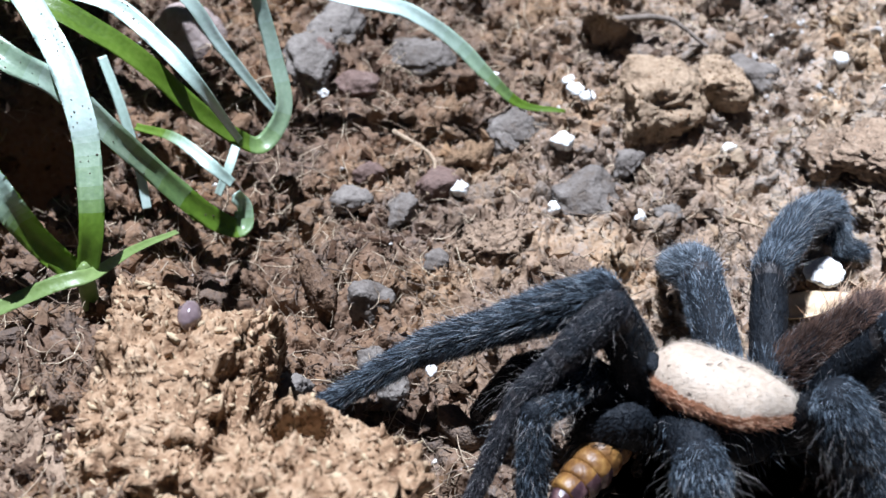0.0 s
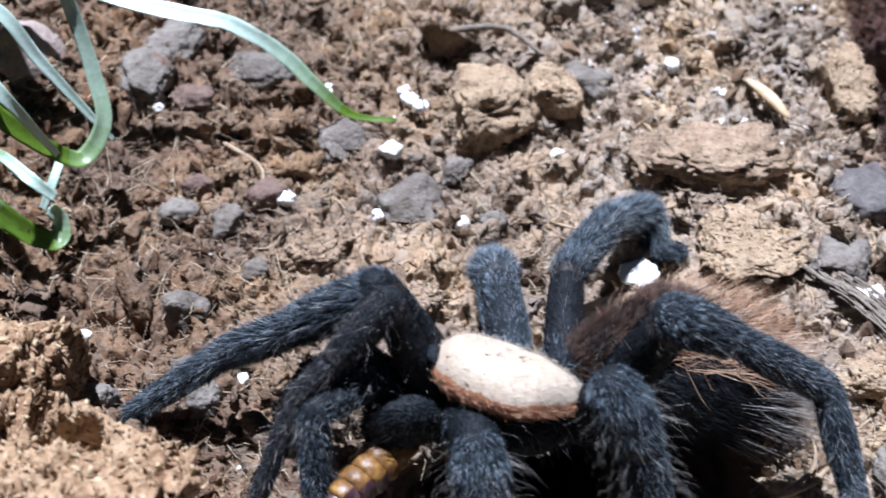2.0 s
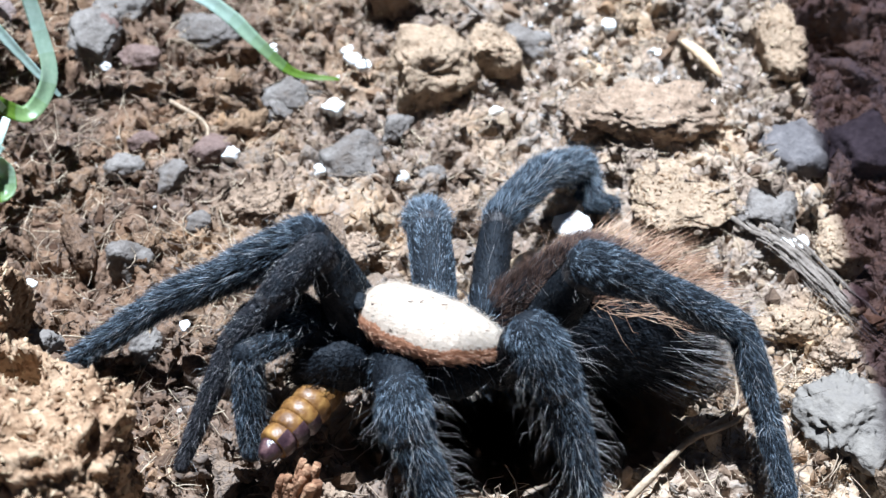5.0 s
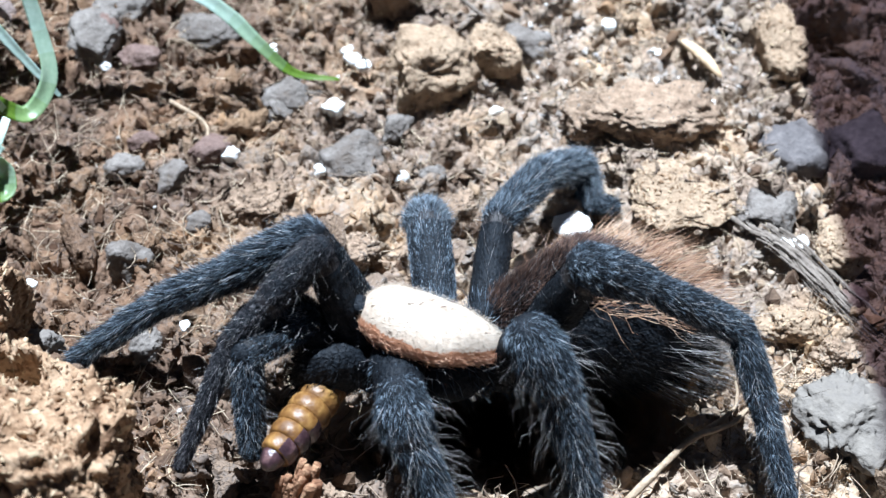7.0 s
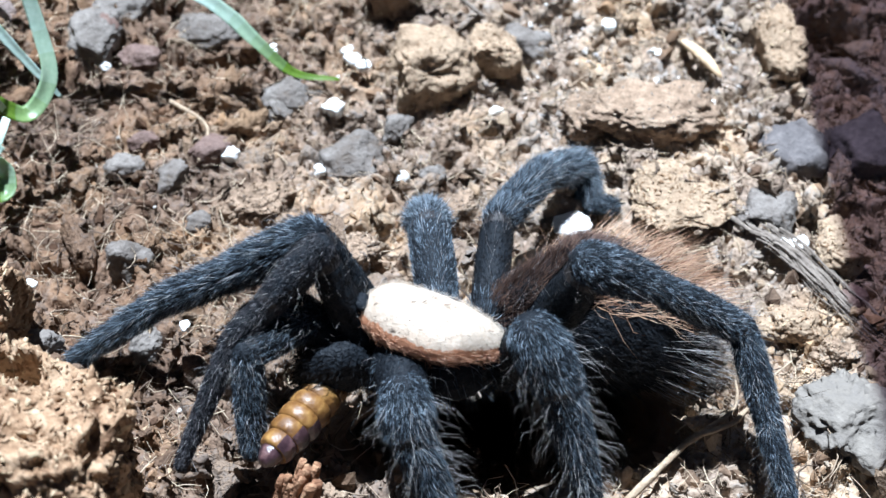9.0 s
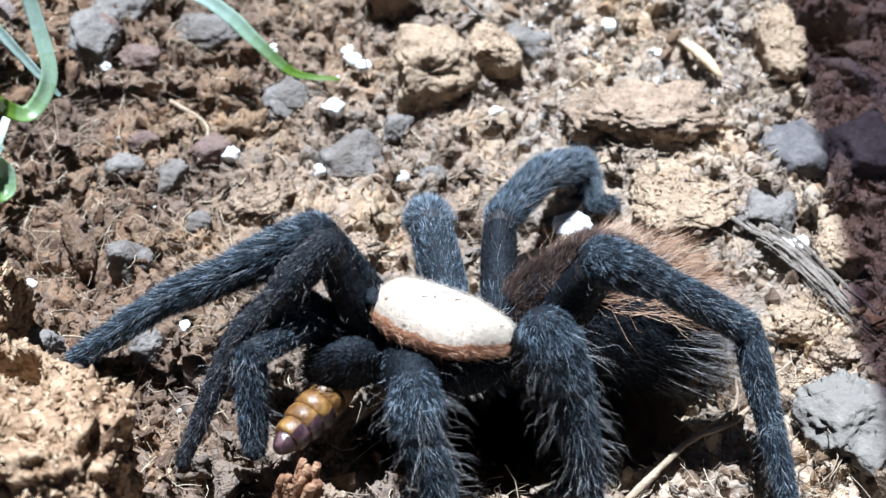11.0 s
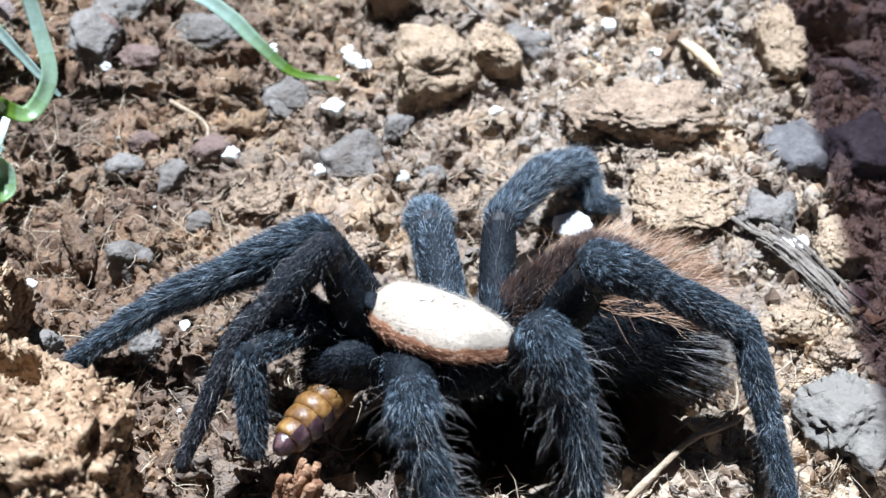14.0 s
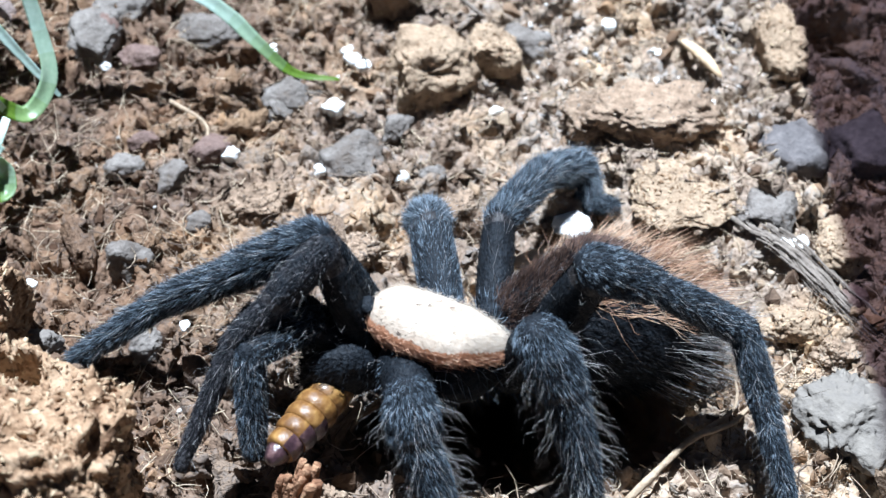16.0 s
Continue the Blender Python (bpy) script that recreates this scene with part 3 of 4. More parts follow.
lying("rock", 33.6, -14.6, (4.9, 5.0, 2.2), 190, PALE, "pale grey crumbly rock beside the hind leg", "stone", boxy=0.1, facets=3, rough=0.3, fine=0.11, level=5, turn=20, sink=0.4)
lying("pink_stone", -57.8, 34.6, (4.2, 4.6, 3.2), 191, PINK, "smooth pinkish brown stone behind the plant", "stone", facets=6, rough=0.12, fine=0.02)

CLODS = [
    (-6.1, 28.4, 4.8, 4.4, 3.2, 20), (1.5, 30.8, 3.0, 3.2, 3.2, 0), (21.3, 12.8, 6.0, 4.6, 1.2, 15), (29.9, -5.0, 3.0, 2.2, 1.8, 5),
    (34.3, 34.0, 2.8, 4.6, 3.2, 5), (36.4, 4.5, 2.6, 3.2, 2.2, 10),
]
for k, (x, y, a, b, c, turn) in enumerate(CLODS):
    lying("clod", x, y, (a, b, c), 200 + k, CLOD, "crumbly tan clay clod lying on the soil", "clod", "tan clods", level=5, boxy=0.12, rough=0.3, fine=0.075, turn=turn, sink=0.66 if k == 2 else 0.24, facets=4, crumbly=900 if k == 2 else 350)
for k, (x, y, a, b, c, turn) in enumerate([(18.4, 22.2, 7.4, 5.0, 2.5, 0), (-22.8, 8.0, 3.8, 2.4, 1.8, 20), (12.0, 22.5, 3.6, 2.8, 1.8, 40), (-12.0, 2.5, 2.6, 2.2, 1.8, 10), (-2.0, 8.0, 2.4, 2.0, 1.6, 60), (34.0, -8.5, 2.2, 1.8, 1.6, 20), (9.2, 6.2, 2.6, 1.9, 1.75, 10)]):
    lying("brown_clod", x, y, (a, b, c), 220 + k, BROWN, "brown clod of pressed soil", "clod", "brown clods", level=5, boxy=0.15, rough=0.3, fine=0.09, facets=4, turn=turn, sink=0.3, crumbly=500)

PEARLS = [  # perlite: x, y, radius
    (-16.0, 21.4, 1.15), (1.8, 22.1, 0.75), (-26.6, 14.4, 1.1), (-16.8, 12.6, 0.75), (25.0, 24.0, 1.0), (31.2, 4.8, 1.05), (32.6, 5.2, 1.0), (-28.1, -7.8, 0.6),
    (-23.2, 29.8, 1.2), (-43.8, -3.8, 0.65), (-14.5, 29.6, 0.9), (-13.2, 28.4, 0.8), (-42.0, 26.8, 0.6), (-37.2, 28.7, 0.6), (-8.2, 12.0, 0.8), (21.1, 0.3, 0.55),
    (20.1, 32.0, 0.45), (22.2, 27.6, 0.5), (38.5, -14.0, 1.3), (-33.0, 33.0, 0.55), (-15.2, 31.0, 0.7), (14.5, 36.0, 0.9),
]
for k, (x, y, r) in enumerate(PEARLS):
    lying("perlite_grain", x, y, (r * 1.1, r, r * 0.85), 240 + k, PERLITE, "white porous perlite grain on the soil", "perlite", "perlite grains", level=3, rough=0.22, fine=0.1, facets=4, sink=0.1, turn=37 * k)


def white_shard():
    """A white flat grain with a small hole, beside the far leg."""
    p, f = lump_points((2.0, 1.7, 0.6), 281, 4, facets=5, rough=0.15, fine=0.06)
    d = np.hypot(p[:, 0] - 0.1, p[:, 1] + 0.1)
    p[:, 2] -= np.where(p[:, 2] > 0, 1.0 * np.exp(-((d / 0.42) ** 2)), 0)
    ob = new("perlite_grain", mesh_from("perlite_grain", turned(p, 3, 0, 12) * MM, f, PERLITE))
    ob.location = (9.5 * MM, 4.9 * MM, (bed_at(9.1, 4.9) + 3.4) * MM)
    tagged(ob, "large white perlite grain with a small hole", "perlite", "perlite grains")


white_shard()


def husk():
    s = np.linspace(0, 1, 14)
    path = np.stack([22.8 + 4.0 * s, 32.3 - 5.8 * s, 1.6 + 0.5 * np.sin(math.pi * s)], 1)
    v, f = tube(path, 0.05 + 0.68 * np.sin(math.pi * np.clip(s * 0.97 + 0.02, 0, 1)) ** 0.6, 14, 0.75)
    v[:, 2] += bed_at(24.8, 29.4)
    tagged(new("seed_husk", mesh_from("seed_husk", v * MM, f, HUSK)), "long pale tan seed husk lying on soil", "husk")


husk()


def twig(name, points, thick, mat, label, seed=0):
    """A bent twig whose points are given as x, y, height over the soil in mm."""
    p = smooth_line([(x, y, bed_at(x, y) + z) for x, y, z in points], 26)
    p += 0.25 * thick * np.stack([value_noise(p / 1.3, seed), value_noise(p / 1.3, seed + 1), value_noise(p / 1.3, seed + 2)], 1)
    w = thick * (1 - 0.5 * np.linspace(0, 1, 26)) * (1 + 0.2 * value_noise(p / 0.8, seed + 3))
    v, f = tube(p, w, 8)
    tagged(new(name, mesh_from(name, v * MM, f, mat)), label, "twig")


def bark_strip(points, strands, width, seed):
    """A frayed strip of bark: fibres side by side along one bent line."""
    g = np.random.default_rng(seed)
    strip = tagged(new("bark_strip"), "frayed grey strip of fibrous bark lying on soil", "bark")
    mid = smooth_line([(x, y, bed_at(x, y) + z) for x, y, z in points], 30)
    for k in range(strands):
        a, b = sorted(g.uniform(0, 1, 2) * (0.45, 0.45) + (0, 0.55))
        line = mid[int(29 * a) : int(29 * b) + 1]
        off = g.normal(0, 1, 3) * (width, width * 0.6, 0.22)
        line = line + off + 0.3 * np.stack([value_noise(line / 2.4, seed + k), value_noise(line / 2.4, seed + 40 + k), 0.5 * value_noise(line / 2.4, seed + 80 + k)], 1)
        w = (0.06 + 0.26 * g.random() ** 2) * (1 - 0.6 * np.linspace(0, 1, len(line)) ** 2) * (1 + 0.3 * value_noise(line / 0.6, k))
        v, f = tube(line, w, 7, 0.7)
        part("strand", mesh_from("strand", v * MM, f, TWIG), TWIG, strip)


bark_strip([(26.6, 6.0, 1.2), (31.0, 2.4, 1.5), (36.0, -3.6, 0.9), (40.0, -8.6, 0.3)], 36, 0.95, 5)


def bark_flake():
    """A thin curved tan flake behind the abdomen."""
    n, m = 16, 9
    u, w = np.meshgrid(np.linspace(0, 1, n), np.linspace(-1, 1, m), indexing="ij")
    half = 1.5 * np.sin(math.pi * np.clip(0.04 + 0.9 * u, 0, 1)) ** 0.7
    x, y = 3.2 + 8.6 * u, 0.9 + 1.2 * u + half * w
    z = 2.4 + 1.3 * u - 0.5 * w * w + 0.12 * value_noise(np.stack([x, y, 0 * x], -1).reshape(-1, 3), 9).reshape(n, m)
    top = np.stack([x, y, z + bed_at(7, 2)], -1).reshape(-1, 3)
    v = np.concatenate([top, top - (0, 0, 0.22)])
    f, k = [], n * m
    for i in range(n - 1):
        for j in range(m - 1):
            o = i * m + j
            f += [[o, o + m, o + m + 1, o + 1], [k + o, k + o + 1, k + o + m + 1, k + o + m]]
    rim = [i * m for i in range(n)] + [(n - 1) * m + j for j in range(1, m)] + [i * m + m - 1 for i in range(n - 2, -1, -1)] + list(range(m - 2, 0, -1))
    f += [[p, q, k + q, k + p] for p, q in zip(rim, rim[1:] + rim[:1])]
    tagged(new("bark_flake", mesh_from("bark_flake", v * MM, f, HUSK)), "thin smooth tan bark flake lying on soil", "flake")


bark_flake()
twig("twig", [(12.0, -27.5, 1.2), (18.5, -21.4, 1.6), (22.5, -19.5, 2.0), (24.5, -17.2, 1.2)], 0.4, STRAW, "pale branched rootlet on the soil", 25)
twig("twig", [(19.5, -20.6, 1.6), (23.0, -17.8, 2.2), (23.6, -14.5, 2.0)], 0.22, STRAW, "thin pale side branch of a rootlet", 35)
twig("twig", [(-10.4, 39.8, 1.8), (-4.4, 39.4, 2.4), (0.4, 36.8, 1.6)], 0.42, TWIG, "thin dark twig with a pale end", 45)
twig("straw", [(1.0, 13.0, 0.8), (4.0, 10.0, 2.8)], 0.22, STRAW, "pale straw leaning out of the soil", 55)
twig("straw", [(-31.3, -12.0, 1.0), (-31.0, -8.5, 2.6)], 0.22, STRAW, "pale straw leaning out of the soil", 65)
twig("straw", [(-6.0, 26.0, 3.5), (-3.0, 24.0, 1.5)], 0.25, STRAW, "pale straw lying against a clod", 75)
twig("straw", [(-14.0, 34.0, 1.0), (-13.2, 29.0, 6.0)], 0.2, STRAW, "thin straw standing beside perlite grains", 85)
twig("straw", [(-34, 21.5, 1.2), (-29.5, 18.0, 1.6), (-29.8, 13.5, 1.0)], 0.3, STRAW, "curled pale straw on the soil", 95)

# ---- decayed wood in the foreground ----


def wood(name, at, radii, seed, label, turn=0, tilt=0, roll=0, pits=(), mats=None):
    p, f = lump_points(radii, seed, 6, boxy=0.4, rough=0.17, fine=0.03, freq=1.6, facets=3)
    n = p / np.linalg.norm(p, axis=1, keepdims=True)
    grain = np.abs(fbm(np.stack([p[:, 0] / 2.6, p[:, 1] / 2.6, p[:, 2] / 5.0], 1), 4, seed + 4, 0.6))
    chips = fbm(p / 0.8, 2, seed + 7)
    p = p - n * (1.7 * grain + 0.35 * chips + 0.14 * fbm(p / 0.4, 2, seed + 8))[:, None]
    skin, chip = mats or (WOOD, CHIP)
    p, n = turned(p, tilt, roll, turn), turned(n, tilt, roll, turn)
    for x, y, r, d in pits:
        away = np.hypot((p[:, 0] - x) / 1.5, p[:, 1] - y) / r
        p[:, 2] -= np.where(p[:, 2] > 0, d * step(1.1, 0.5, away + 0.2 * value_noise(p / 1.2, seed)), 0)
    fv, ff = flakes(6000, *spread(p, n, f, 6000, seed), seed + 2, (0.06, 0.42))
    base = tagged(new(name, mesh_from(name, p * MM, f, skin)), label, "wood")
    base.location = [c * MM for c in at]
    part("flake", mesh_from("flake", fv * MM, ff, chip), chip, base, "loose torn wood flakes")["kind"] = "stuff"
    return base


wood("wood_chunk", (-48.4, -19.6, 8.4), (8.6, 13.6, 11.2), 301, "chunk of crumbling reddish brown decayed wood on the mound", turn=-4, tilt=12)
wood("wood_chunk", (-36.4, -30.8, 11.2), (10.2, 9.0, 12.0), 305, "pale crumbling block of decayed wood with a knothole", turn=-14, tilt=-6, roll=10, pits=((-1.2, 5.9, 2.0, 7.0),))
# A mound of soil, shaped the same way as the wood pieces.
wood("wood_chunk", (-63.5, -28.0, 7.0), (13.0, 15.0, 9.5), 309, "low flat mound of crumbly brown soil beside the wood", turn=25, mats=(BROWN, CRUMB))


def splinter(foot, top, seed):
    """A torn stick of wood: slivers of uneven length side by side."""
    g = np.random.default_rng(seed)
    foot, top = np.array(foot), np.array(top)
    stick = tagged(new("splinter"), "torn reddish brown wood splinter under the larva", "wood")
    for k in range(16):
        off, end = g.normal(0, 0.42, 3) * (1.7, 1, 1), g.uniform(0.8, 1.04)
        s = np.linspace(0, end, 14)[:, None]
        line = foot + off + (top - foot + g.normal(0, 0.35, 3)) * s
        line += 0.12 * np.stack([value_noise(line / 0.7, seed + k), value_noise(line / 0.7, seed + 40 + k), value_noise(line / 0.7, seed + 80 + k)], 1)
        w = g.uniform(0.4, 0.8) * (1 - 0.4 * np.linspace(0, 1, 14) ** 3) * (1 + 0.3 * value_noise(line / 0.5, k))
        v, f = tube(line, w, 8, 0.7)
        part("sliver", mesh_from("sliver", v * MM, f, SPLINT), SPLINT, stick)


splinter((-16.1, -31.1, 3.0), (-14.2, -28.6, 10.2), 321)
lying("brown_clod", -12.7, -25.8, (2.2, 1.6, 2.6), 322, BROWN, "brown crumb of soil beside the splinter", "clod", "brown clods", level=5, rough=0.4, fine=0.18, sink=0.1)
lying("glossy_pebble", -47.0, -15.6, (1.0, 1.3, 0.9), 323, GLOSS, "glossy purple pebble on the decayed wood", "stone", rough=0.1, fine=0.01)

# It lies half sunk in the top of the wood.
chunk = bpy.data.objects["wood_chunk"]
spot = np.array([(chunk.location + v.co)[:] for v in chunk.data.vertices]) / MM
near = np.hypot(spot[:, 0] + 47.3, spot[:, 1] + 15.6) < 1.4
bpy.data.objects["glossy_pebble"].location = (-47.3 * MM, -15.6 * MM, (float(spot[near, 2].max()) - 1.3) * MM)
# ---- the grassy plant ----


def blade(parent, points, widths, seed, label="", face=(0, -0.3, 1.0), twist=0.0, mat=None, fold=0.2, grit=0, green=(), face_end=None):
    """A strap leaf with thickness and a shallow keel along points in mm; widths at even steps."""
    n = 72
    p = smooth_line(points, n)
    w = np.interp(np.linspace(0, 1, n), np.linspace(0, 1, len(widths)), widths) / 2
    tan = np.gradient(p, axis=0)
    tan /= np.linalg.norm(tan, axis=1, keepdims=True)
    verts, m = [], 7
    for i in range(n):
        facing = np.array(face, float) if face_end is None else np.array(face) + (np.array(face_end) - np.array(face)) * step(0.5, 0.72, i / n)
        side = np.cross(tan[i], facing)
        side /= np.linalg.norm(side)
        up = np.cross(side, tan[i])
        a = radians(twist * i / n)
        side, up = side * math.cos(a) + up * math.sin(a), up * math.cos(a) - side * math.sin(a)
        for k in range(m):
            s = 2 * k / (m - 1) - 1
            edge = 0.06 * w[i] * value_noise(np.array([[i * 0.5, s * 3, seed]]), seed)[0]
            verts.append(p[i] + side * (w[i] * s + edge) + up * (fold * w[i] * abs(s)))
        for k in range(m):
            s = 1 - 2 * k / (m - 1)
            verts.append(p[i] + side * w[i] * s + up * (fold * w[i] * abs(s) - 0.14 * (1.1 - s * s)))
    c = 2 * m
    faces = [[i * c + k, i * c + (k + 1) % c, (i + 1) * c + (k + 1) % c, (i + 1) * c + k] for i in range(n - 1) for k in range(c)]
    faces += [list(range(c))[::-1], [(n - 1) * c + k for k in range(c)]]
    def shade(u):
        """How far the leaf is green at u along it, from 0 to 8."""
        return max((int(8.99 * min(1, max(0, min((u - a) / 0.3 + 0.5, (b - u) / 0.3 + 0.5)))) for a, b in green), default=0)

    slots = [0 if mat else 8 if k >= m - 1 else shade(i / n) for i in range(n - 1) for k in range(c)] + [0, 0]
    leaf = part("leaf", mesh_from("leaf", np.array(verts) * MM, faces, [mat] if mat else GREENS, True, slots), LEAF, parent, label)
    if grit:
        g = np.random.default_rng(seed)
        at = np.array(verts).reshape(n, c, 3)[np.clip((n * (0.25 + 0.5 * g.random(4)[g.integers(0, 4, grit)]) + g.normal(0, 3, grit)).astype(int), 2, n - 2), g.integers(0, m, grit)]
        v, f = ico(1)
        p = at[:, None] + v[None] * g.uniform(0.02, 0.12, (grit, 1, 3)) * (1 + g.normal(0, 0.2, (grit, len(v), 1)))
        soil = part("grit", mesh_from("grit", p.reshape(-1, 3) * MM, (f[None] + (np.arange(grit) * len(v))[:, None, None]).reshape(-1, 3), GRIT), GRIT, leaf, "dark specks of soil")
        soil["kind"] = "stuff"
    return leaf


def plant():
    base = tagged(new("grass_plant"), "grassy plant with arching grey-green strap leaves rooted in soil", "plant")
    base.location = (0, 0, 0)
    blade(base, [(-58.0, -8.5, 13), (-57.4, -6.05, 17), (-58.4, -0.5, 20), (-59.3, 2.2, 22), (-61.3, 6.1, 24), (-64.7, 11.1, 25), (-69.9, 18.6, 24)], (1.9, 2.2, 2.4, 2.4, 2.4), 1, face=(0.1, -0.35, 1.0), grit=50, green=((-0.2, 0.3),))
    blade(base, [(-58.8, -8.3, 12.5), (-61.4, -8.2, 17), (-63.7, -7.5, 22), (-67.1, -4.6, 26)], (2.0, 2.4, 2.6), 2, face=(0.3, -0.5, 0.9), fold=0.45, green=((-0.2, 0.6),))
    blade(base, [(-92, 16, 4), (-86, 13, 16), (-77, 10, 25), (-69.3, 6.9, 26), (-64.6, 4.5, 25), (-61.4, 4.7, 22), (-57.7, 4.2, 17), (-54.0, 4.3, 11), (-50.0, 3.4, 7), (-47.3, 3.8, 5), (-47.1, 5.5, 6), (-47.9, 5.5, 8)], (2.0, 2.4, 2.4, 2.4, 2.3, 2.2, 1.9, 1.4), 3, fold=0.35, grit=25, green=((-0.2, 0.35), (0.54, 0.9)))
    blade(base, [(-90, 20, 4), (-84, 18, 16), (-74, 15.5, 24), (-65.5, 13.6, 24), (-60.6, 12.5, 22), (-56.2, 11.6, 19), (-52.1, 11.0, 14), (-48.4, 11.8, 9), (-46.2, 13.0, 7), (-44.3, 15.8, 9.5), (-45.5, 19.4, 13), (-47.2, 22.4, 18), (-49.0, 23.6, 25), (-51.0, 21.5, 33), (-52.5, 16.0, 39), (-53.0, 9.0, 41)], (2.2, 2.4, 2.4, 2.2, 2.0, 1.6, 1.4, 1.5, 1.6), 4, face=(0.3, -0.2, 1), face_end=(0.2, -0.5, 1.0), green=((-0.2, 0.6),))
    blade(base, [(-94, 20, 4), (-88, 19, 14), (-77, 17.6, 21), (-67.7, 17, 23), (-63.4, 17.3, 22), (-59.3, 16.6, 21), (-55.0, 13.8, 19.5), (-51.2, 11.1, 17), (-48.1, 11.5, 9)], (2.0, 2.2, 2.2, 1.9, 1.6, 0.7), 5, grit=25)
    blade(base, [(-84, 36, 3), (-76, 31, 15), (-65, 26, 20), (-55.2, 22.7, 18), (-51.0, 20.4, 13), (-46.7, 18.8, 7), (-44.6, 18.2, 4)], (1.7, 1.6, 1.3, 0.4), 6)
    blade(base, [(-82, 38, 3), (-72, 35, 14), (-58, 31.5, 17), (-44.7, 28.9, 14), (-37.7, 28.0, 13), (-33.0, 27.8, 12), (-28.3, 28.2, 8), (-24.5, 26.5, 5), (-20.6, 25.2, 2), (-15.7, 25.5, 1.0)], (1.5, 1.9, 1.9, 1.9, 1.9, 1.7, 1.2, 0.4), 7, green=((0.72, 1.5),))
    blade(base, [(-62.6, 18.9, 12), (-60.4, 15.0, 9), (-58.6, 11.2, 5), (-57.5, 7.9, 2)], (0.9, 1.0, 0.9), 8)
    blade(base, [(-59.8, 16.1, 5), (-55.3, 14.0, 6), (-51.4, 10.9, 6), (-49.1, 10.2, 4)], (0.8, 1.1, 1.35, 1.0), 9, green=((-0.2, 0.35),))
    blade(base, [(-66.7, -12.6, 12), (-64.6, -12.3, 13), (-60.0, -10.6, 14.5), (-57.2, -8.9, 14), (-55.3, -3.0, 10), (-52.7, 1.5, 7)], (1.3, 1.4, 1.5, 1.0, 0.5), 10, "bright green young leaf", mat=STEM)
    blade(base, [(-49.2, 15.0, 5), (-49.8, 12.0, 4), (-50.8, 10.3, 2)], (0.9, 1.0, 0.8), 11)
    # far tuft of the long leaves; its unseen blades are added to cast shade
    for k in range(26):
        a, r = (-2.6 + 0.24 * k, 15 + 4 * (k % 3)) if k < 12 else (-0.35 + 0.1 * (k - 12), 10 + 4 * (k % 4))
        x, y = -80 + 9 * math.cos(k * 2.4), 46 + 5 * math.sin(k * 1.7)
        if 12 <= k < 22:
            x -= 14
        if k >= 22:
            a, x, y = 2.4 * k, -88 + 7 * math.cos(k * 1.9), 33 + 6 * math.sin(k * 2.3)
        blade(base, [(x, y, 2), (x + 0.25 * r * math.cos(a), y + 0.25 * r * math.sin(a), 22), (x + 0.6 * r * math.cos(a), y + 0.6 * r * math.sin(a), 38), (x + r * math.cos(a), y + r * math.sin(a), 36)], (3.0, 3.6, 3.2, 1.4), 20 + k)
    v, f = tube([(-58.4, -8.7, 7.0), (-58.3, -8.5, 11.0), (-58.2, -8.3, 13.6), (-58.1, -8.2, 14.4)], [0.8, 0.8, 0.7, 0.3], 12)
    part("crown", mesh_from("crown", v * MM, f, STEM), STEM, base, "bright green leaf base")


plant()
# ---- the tarantula ----


def surface_hairs(v, n, count, length, thick, seed, where=None, along=None, **kw):
    """Bristles rooted at random points of a skin with normals n."""
    g = np.random.default_rng(seed)
    ok = np.arange(len(v)) if where is None else np.nonzero(where)[0]
    pick = g.choice(ok, count)
    root = v[pick] + g.normal(0, 0.12, (count, 3))
    return hairs(root, n[pick], along[pick] if along.ndim == 2 else np.tile(along, (count, 1)), length * g.uniform(0.55, 1.25, count), thick, seed=seed + 1, **kw)


